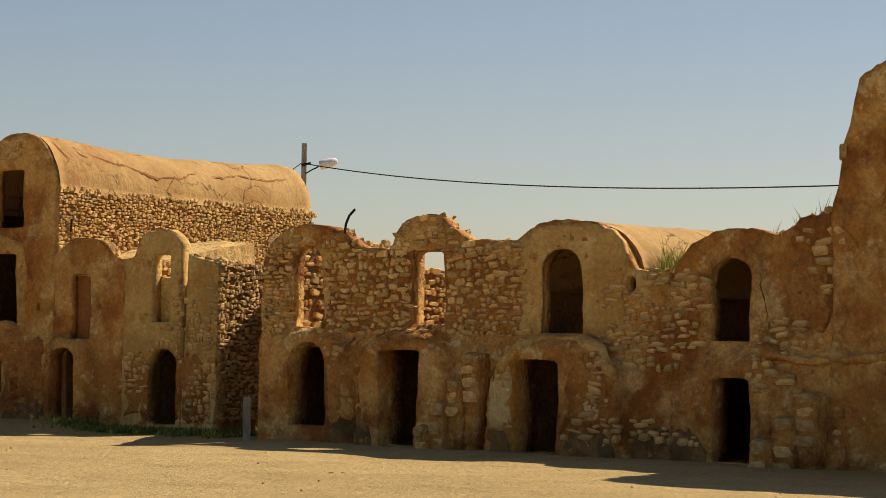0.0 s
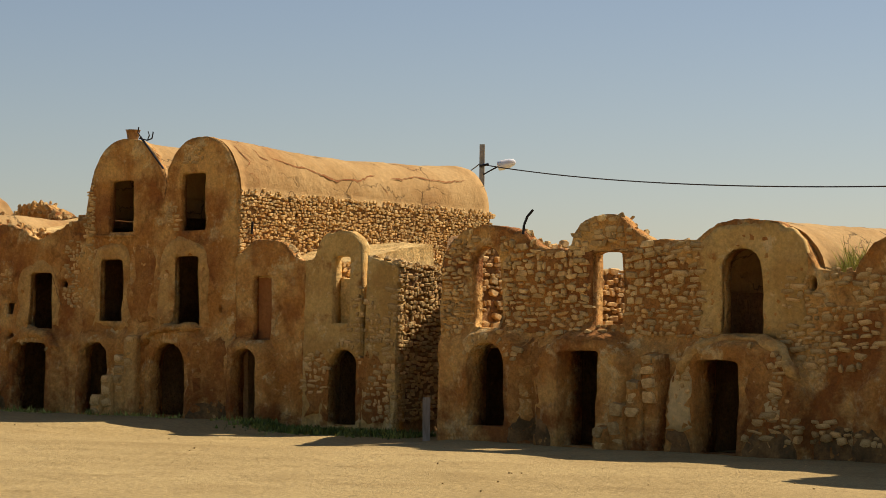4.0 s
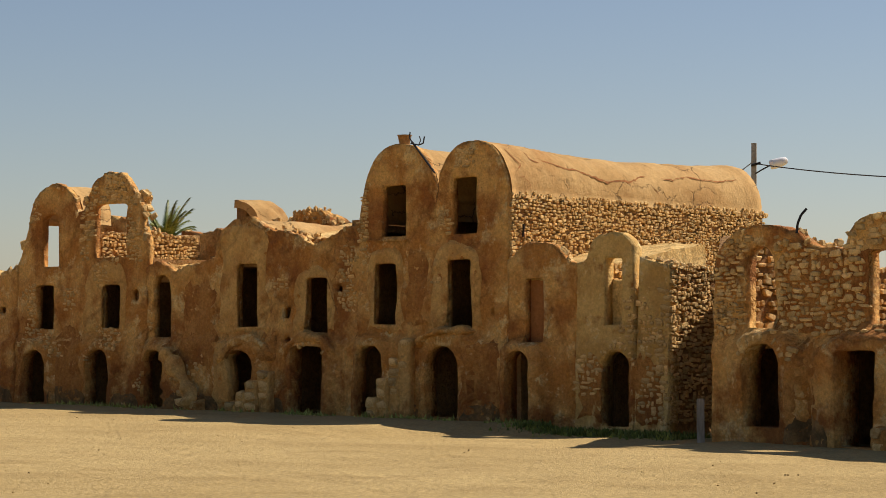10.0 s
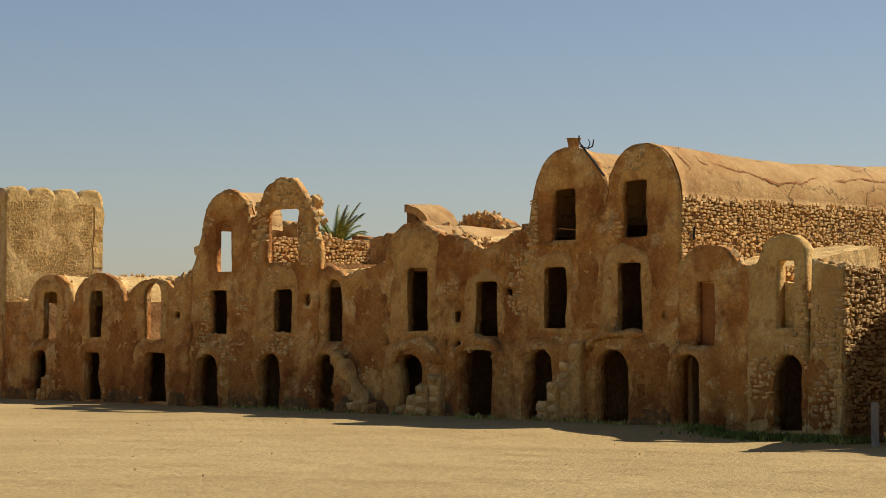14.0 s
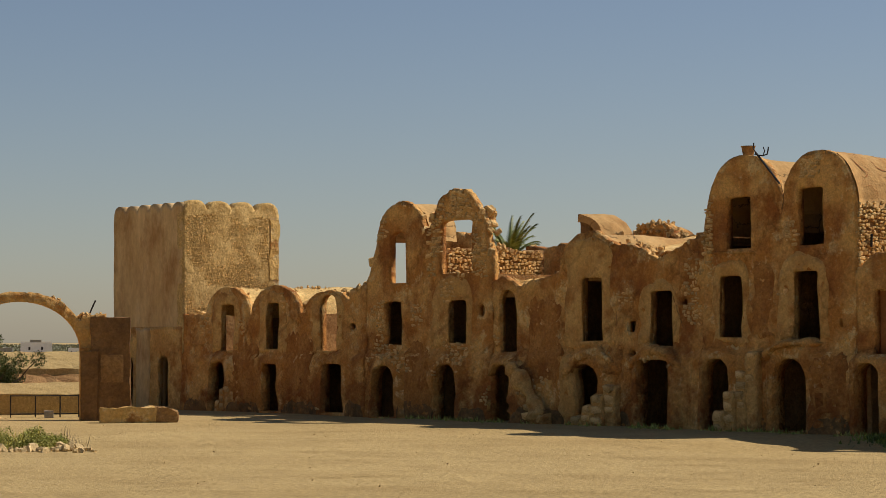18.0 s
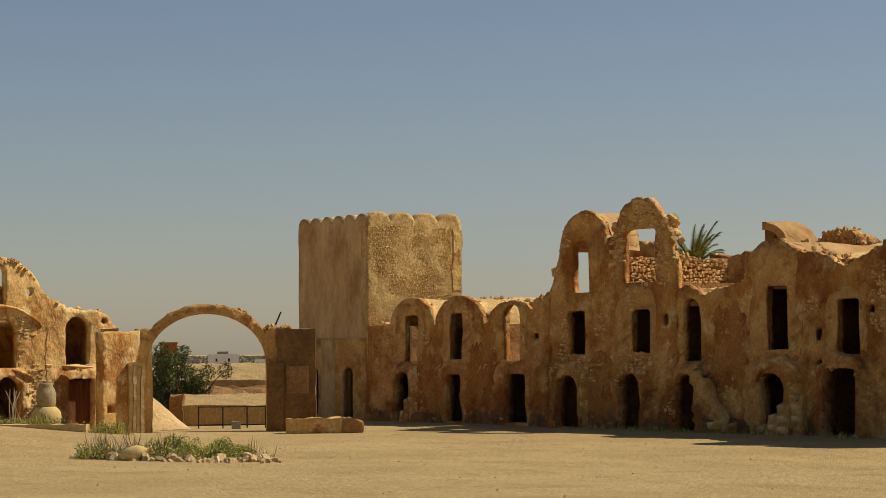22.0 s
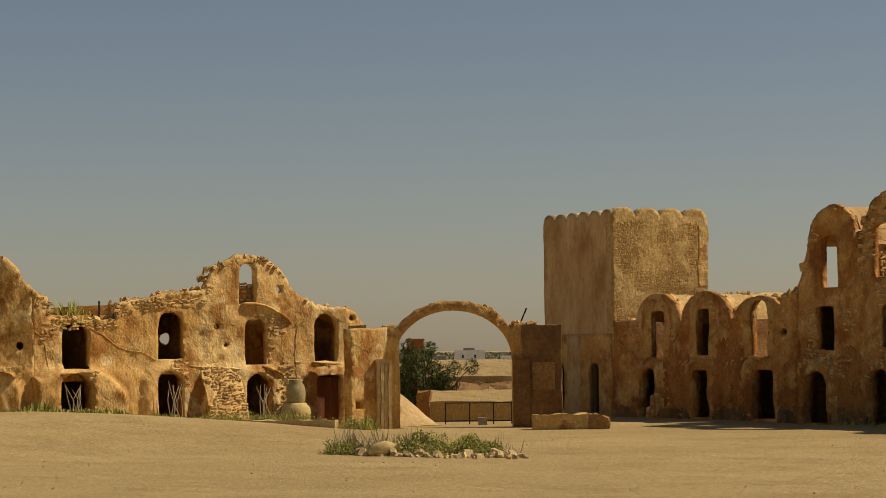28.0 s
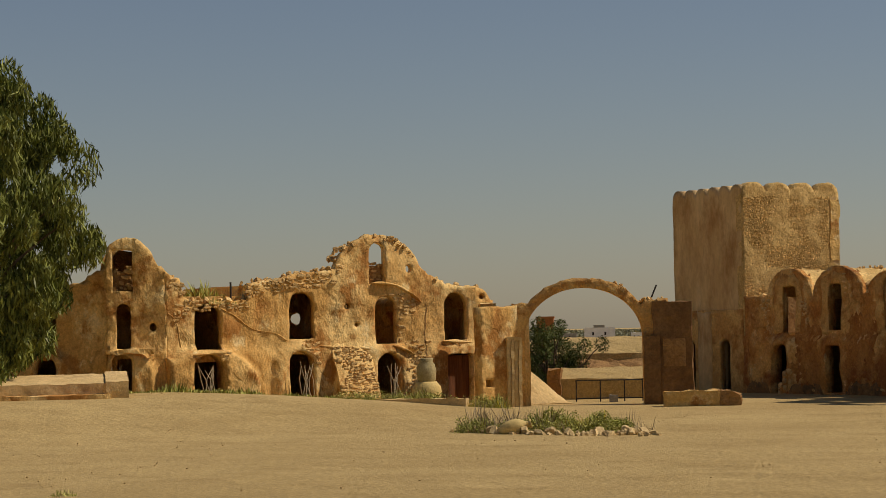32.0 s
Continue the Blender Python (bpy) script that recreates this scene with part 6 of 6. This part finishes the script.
a2_face = surface(0.05, 4.2, a2_bulge)
mud_rib(ROW_A, a3, surface(0.05, 5.2, a3_bulge), ((18.28, 1.75), (18.0, 1.45), (17.55, 1.0), (17.15, 0.5), (16.95, 0.0)), 0.44, 0.22, GABLE, "rib", "curved mud rib sweeping down beside a door", 21)
mud_rib(ROW_A, a3, surface(0.05, 5.2, a3_bulge), ((16.0, 1.35), (15.5, 1.92), (14.9, 2.05), (14.3, 1.85), (13.95, 1.45)), 0.26, 0.12, PLASTER, "hood", "worn mud hood over a door", 22)
mud_rib(ROW_A, a3, surface(0.05, 5.2, a3_bulge), ((13.5, 1.6), (13.1, 2.0), (12.5, 2.14), (11.9, 2.02), (11.55, 1.6)), 0.24, 0.12, PLASTER, "hood", "worn mud hood over a door", 23)
mud_rib(ROW_A, a2, a2_face, ((8.7, 1.86), (8.2, 2.14), (7.6, 2.32), (6.7, 2.30)), 0.24, 0.20, PLASTER, seed=2)
mud_rib(ROW_A, a2, a2_face, ((10.6, 4.72), (8.95, 4.70)), 0.12, 0.06, PLASTER, seed=3)
mud_rib(ROW_B, b_house, b_face, ((12.3, 2.22), (12.9, 2.0), (13.4, 1.93), (14.1, 1.95)), 0.20, 0.16, PLASTER, seed=4)
mud_rib(ROW_B, mass, mass_face, ((14.0, 1.95), (15.05, 2.04), (16.2, 2.1)), 0.20, 0.16, PLASTER, seed=5)
mud_rib(ROW_B, b_house, b_face, ((6.7, 1.5), (7.0, 2.0), (7.6, 2.27), (8.4, 2.27), (9.1, 2.0), (9.5, 1.5)), 0.22, 0.10, GABLE, seed=6)
for way, wide, deep, sd in ((((4.5, 3.93), (4.0, 3.92), (3.6, 3.86), (3.1, 3.60), (2.7, 3.3)), 0.10, 0.12, 7), (((9.8, 3.22), (9.24, 2.96), (8.68, 2.53), (7.91, 2.43), (7.3, 2.07), (6.55, 2.24)), 0.055, 0.02, 8),
                            (((3.8, 1.95), (3.46, 1.87), (2.95, 1.64)), 0.11, 0.12, 9), (((1.95, 2.06), (0.85, 2.0)), 0.11, 0.08, 10),
                            (((10.9, 1.80), (10.12, 1.86), (9.3, 1.86)), 0.10, 0.04, 11), (((11.5, 3.1), (11.2, 2.85), (11.1, 2.3), (11.05, 1.9)), 0.055, 0.02, 12), (((6.4, 1.98), (4.6, 1.88)), 0.10, 0.07, 13)):
    mud_rib(ROW_C, c_house, c_face, way, wide, deep, PLASTER_SUN, "ridge" if deep < 0.07 else "ledge", seed=sd)


# ---- open cracks in the long vault ----
def vault_crack(way, wide, seed):
    """A gaping crack: way is a chain of (depth behind the front, turn round the vault)."""
    rg = np.random.default_rng(seed)
    vs, fs = [], []
    chain = []
    for (n0, a0), (n1, a1_) in zip(way, way[1:]):
        k = max(1, int(abs(n1 - n0) / 0.12 + abs(a1_ - a0) / 0.08))
        chain += [(n0 + (n1 - n0) * i / k + rg.normal() * 0.02, a0 + (a1_ - a0) * i / k + rg.normal() * 0.012) for i in range(k)]
    for i, (n, a) in enumerate(chain):
        w = wide * rg.uniform(0.3, 1.3) * min(1.0, 0.2 + min(i, len(chain) - 1 - i) / 3.0)
        for d in (-w, w):
            t = a + d / 1.4
            x = 1.275 * math.copysign(abs(math.cos(t)) ** 0.9, math.cos(t))
            z = 5.7 + 1.565 * math.sin(t) ** 0.9 - 0.20 * math.sin(math.pi * min(1.0, -n / 11.6)) * math.sin(t)
            vs.append(ROW_A.at(6.8 + x, n + d * 0.5, z))
        if i:
            fs.append([2 * i - 2, 2 * i - 1, 2 * i + 1, 2 * i])
    part("crack", (vs, fs), RUST, a2, "dark open crack in the mud render")


def wall_crack(line, owner, face, way, wide, seed):
    """A gaping crack down a plastered face along a chain of (s, z)."""
    rg = np.random.default_rng(seed)
    chain = []
    for (s0, z0), (s1, z1) in zip(way, way[1:]):
        k = max(1, int(math.hypot(s1 - s0, z1 - z0) / 0.09))
        chain += [(s0 + (s1 - s0) * i / k + rg.normal() * 0.018, z0 + (z1 - z0) * i / k + rg.normal() * 0.012) for i in range(k)]
    vs, fs = [], []
    for i, (q, z) in enumerate(chain):
        w = wide * rg.uniform(0.3, 1.3) * min(1.0, 0.2 + min(i, len(chain) - 1 - i) / 3.0)
        vs += [line.at(q - w, face(q, z) + 0.012, z), line.at(q + w, face(q, z) + 0.012, z)]
        if i:
            fs.append([2 * i - 2, 2 * i - 1, 2 * i + 1, 2 * i])
    part("crack", (vs, fs), SHADE_EARTH, owner, "dark open crack in the plaster")


a3_face = surface(0.05, 5.2, a3_bulge)
wall_crack(ROW_A, a2, a2_face, ((7.98, 6.42), (7.96, 6.0), (8.02, 5.7), (8.25, 5.4)), 0.020, 11)
wall_crack(ROW_A, a2, a2_face, ((5.75, 2.03), (6.3, 2.02), (6.9, 2.08)), 0.016, 12)
wall_crack(ROW_A, a3, a3_face, ((12.0, 3.72), (11.85, 3.4), (11.72, 3.0), (11.5, 2.6)), 0.020, 13)
wall_crack(ROW_A, a3, a3_face, ((14.2, 3.3), (14.1, 2.8), (14.0, 2.4)), 0.012, 14)
wall_crack(ROW_B, b_house, b_face, ((12.35, 3.6), (12.45, 3.1), (12.65, 2.5)), 0.018, 15)
wall_crack(ROW_A, a1, surface(0.04, 3.4, a1_bulge), ((3.45, 2.05), (4.1, 2.08), (4.5, 1.98)), 0.016, 16)
wall_crack(ROW_C, c_house, c_face, ((6.6, 1.95), (6.0, 1.98), (5.2, 1.9), (4.6, 1.95)), 0.016, 17)
wall_crack(ROW_C, c_house, c_face, ((2.55, 3.6), (2.5, 3.0), (2.6, 2.3), (2.5, 1.2)), 0.016, 18)
vault_crack(((-0.35, 2.15), (-0.45, 2.4), (-0.65, 2.55), (-0.3, 2.75)), 0.026, 1)
vault_crack(((-1.5, 2.34), (-2.5, 2.50), (-3.1, 2.53), (-4.2, 2.72), (-4.8, 2.66), (-5.2, 2.69), (-5.9, 2.5), (-6.3, 2.48)), 0.030, 2)
vault_crack(((-6.9, 2.53), (-7.5, 2.5), (-8.2, 2.4), (-9.0, 2.48), (-9.8, 2.5), (-10.8, 2.42)), 0.022, 3)
vault_crack(((-1.0, 2.0), (-1.2, 2.38), (-1.6, 2.48)), 0.022, 4)
vault_crack(((-6.2, 2.72), (-6.4, 2.82), (-6.6, 2.98)), 0.016, 5)
vault_crack(((-0.5, 2.77), (-0.8, 2.85), (-0.9, 3.04)), 0.014, 6)

ruin_places = masonry(RUIN, 16.9, 29.4, 3.9, 6.2, 0.13, 91, clear_of(r_top, [], 0.1, 0.95, 9.0), -0.03)
lay_stones(ruin_places, ruin, most=100)
crown_rubble(RUIN, ruin, [(16.9, 20.0, 8), (20.0, 27.0, 4)], r_top, 0.14, 92)
mound = []
mr = np.random.default_rng(93)
part("rubble_heap", box_sheet(ROW_A, 17.35, 19.45, -6.45, -5.75, 5.3, 6.1, 0.16, 0.12, top=lambda s, n: 5.5 + 0.48 * math.sqrt(max(0.0, 1 - ((s - 18.4) / 1.06) ** 2))), PLASTER, ruin)
for k in range(230):
    f = mr.uniform(-1, 1)
    g = mr.uniform(0.06, 0.17)
    mound.append((Matrix.Translation(ROW_A.at(18.4 + 1.1 * f, -6.05 + mr.uniform(-0.4, 0.4), 5.5 + mr.uniform(0.2, 0.62) * (1 - f * f))) @ Euler(tuple(mr.uniform(0, 3, 3))).to_matrix().to_4x4() @ Matrix.Diagonal((g * 1.3, g, g * 0.8, 1)), int(mr.integers(14))))
lay_stones(mound, ruin, most=70)

# ---- dry branches leaning in the sunlit doorways ----
for s_d, z_d, tall in ((4.0, 0.25, 1.2), (7.15, 0.4, 1.15), (10.45, 0.58, 1.0), (13.0, 0.66, 0.9)):
    off = -0.5 if s_d > 12 else 0.0
    br = thing("dry_branch", ROW_C.at(s_d, 0.25 + off, z_d), "bleached dry branches leaning in a doorway", "branch", "dry branches")
    for k in range(7):
        a, e = s_d + mr.uniform(-0.3, 0.3), s_d + mr.uniform(-0.35, 0.35)
        mid = (a + e) / 2 + mr.uniform(-0.12, 0.12)
        part("stick", tube([ROW_C.at(a, 0.55 + off, z_d - 0.1), ROW_C.at(mid, 0.45 + off, z_d + tall * 0.5), ROW_C.at(e, 0.35 + off, z_d + tall * mr.uniform(0.75, 1.0))], 0.019, 5, 0.5), DRY, br)

# ---- roof plants and stray stones ----
for s_w, n_w, z_w, sp, cnt, hh, lab in ((10.1, -0.9, 3.45, 0.55, 700, 0.8, "thin tall green weeds between two vaults"), (9.7, -1.2, 3.5, 0.3, 120, 0.6, "thin tall green weeds between two vaults"), (13.3, -0.6, 4.3, 0.5, 110, 0.55, "thin grass on the broken roof"), (12.5, -0.5, 4.25, 0.2, 20, 0.4, "thin grass on the broken roof")):
    p = ROW_B.at(s_w, n_w, z_w)
    weeds("roof_weeds", p, (sp, sp), cnt, hh, rng, lab, base=z_w, thin=0.035)
for s_w, sp, cnt in ((2.1, 0.25, 60), (27.4, 0.3, 90)):
    p = ROW_A.at(s_w, -0.9, 2.1)
    weeds("roof_weeds", p, (sp, sp), cnt, 0.5, rng, "green weeds growing in a roofless room", base=2.1)
p = ROW_C.at(10.0, -0.8, 3.35)
weeds("roof_grass", p, (1.3, 0.7), 700, 0.5, rng, "dry green grass on the low roof", base=3.33)
part("rubble_slope", box_sheet(ROW_A, 16.9, 19.2, -5.6, -0.4, 3.8, 5.4, 0.09, 0.2, top=lambda s, n: 4.0 + 0.07 * (-n)), PLASTER_SUN, ruin, "slope of fallen earth and rubble", smooth=True)
part("rubble_slope", box_sheet(ROW_A, 19.7, 22.0, -5.6, -1.0, 4.1, 5.4, 0.09, 0.2, top=lambda s, n: 4.15 + 0.06 * (-n)), PLASTER_SUN, ruin, "slope of fallen earth and rubble", smooth=True)
weeds("roof_weeds", ROW_A.at(18.4, -5.2, 4.3), (1.4, 0.5), 420, 0.5, rng, "green weeds at the foot of the broken rear wall", base=4.28, thin=0.05)
weeds("roof_grass", ROW_A.at(18.0, -3.2, 4.7), (1.0, 1.0), 160, 0.3, rng, "dry grass on the fallen roof", DRY, base=4.2, thin=0.05)
slope_stones = []
for k in range(80):
    s_k, n_k, g = mr.uniform(17.0, 21.8), -mr.uniform(0.5, 5.5), mr.uniform(0.05, 0.13)
    slope_stones.append((Matrix.Translation(ROW_A.at(s_k, n_k, (4.0 if s_k < 19.4 else 4.15) + (0.07 if s_k < 19.4 else 0.06) * -n_k + 0.02)) @ Euler(tuple(mr.uniform(0, 3, 3))).to_matrix().to_4x4() @ Matrix.Diagonal((g * 1.3, g, g * 0.8, 1)), int(mr.integers(14))))
lay_stones(slope_stones, ruin, most=110)
weeds("ground_weeds", ROW_A.at(-0.4, 1.6, 0), (0.5, 0.35), 160, 0.28, rng, "low weeds at the foot of the gap")
weeds("ground_weeds", ROW_A.at(2.6, 2.6, 0), (0.2, 0.15), 40, 0.25, rng, "small weed on the sand")
weeds("ground_weeds", ROW_A.at(1.5, 0.5, 0), (1.6, 0.3), 260, 0.16, rng, "low weeds along the wall foot")
foot_v, foot_f = [], []
for k in range(2600):
    s_k, n_k = mr.uniform(0.0, 24.0), 0.25 + abs(mr.normal()) * 0.25
    if rough((s_k, 0, 0), 0.7, 4.0) < -0.05:
        continue
    h = mr.uniform(0.04, 0.22) * mr.uniform(0.4, 1.0)
    x, y = ROW_A.at(s_k, n_k, 0)[:2]
    z, d, w = ground_height(x, y) - 0.02, mr.normal(size=2) * 0.3 * h, mr.normal(size=2) * 0.025
    foot_f.append([len(foot_v), len(foot_v) + 1, len(foot_v) + 2])
    foot_v += [(x - w[0], y - w[1], z), (x + w[0], y + w[1], z), (x + d[0], y + d[1], z + h)]
tagged(part("wall_foot_grass", (foot_v, foot_f), WEED), "sparse grass along the shaded wall foot", "grass", kind="stuff")
shade_v, shade_f = [], []
for k in range(5200):
    s_k, n_k = mr.uniform(-0.8, 4.6), 0.2 + abs(mr.normal()) * 0.55
    h = mr.uniform(0.08, 0.24) * mr.uniform(0.5, 1.0)
    x, y = ROW_A.at(s_k, n_k, 0)[:2]
    z, d, w = ground_height(x, y) - 0.02, mr.normal(size=2) * 0.35 * h, mr.normal(size=2) * 0.03
    shade_f.append([len(shade_v), len(shade_v) + 1, len(shade_v) + 2])
    shade_v += [(x - w[0], y - w[1], z), (x + w[0], y + w[1], z), (x + d[0], y + d[1], z + h)]
tagged(part("shade_grass", (shade_v, shade_f), LEAF), "dense dark green grass at the foot of the shaded bay", "grass", kind="stuff")
peg = thing("iron_peg", ROW_C.at(9.3, -0.2, 3.4), "short dark iron peg on the wall top", "bar")
part("bar", rod(ROW_C.at(9.3, -0.2, 3.3), ROW_C.at(9.3, -0.2, 4.0), 0.03), IRON, peg)
pebbles = []
for k in range(1800):
    dist, a = 30 + 38 * mr.uniform() ** 0.8, radians(mr.uniform(-11, 46))
    x, y = -dist * math.sin(a), dist * math.cos(a)
    g = 0.010 + 0.03 * mr.uniform() ** 5
    sv, sf = STONES[int(mr.integers(14))]
    pebbles.append((np.asarray(sv) * g + np.array((x, y, ground_height(x, y) + 0.005)), sf))
tagged(part("pebbles", joined(pebbles), PEBBLE), "small loose pebbles scattered over the sand", "pebbles", kind="stuff")
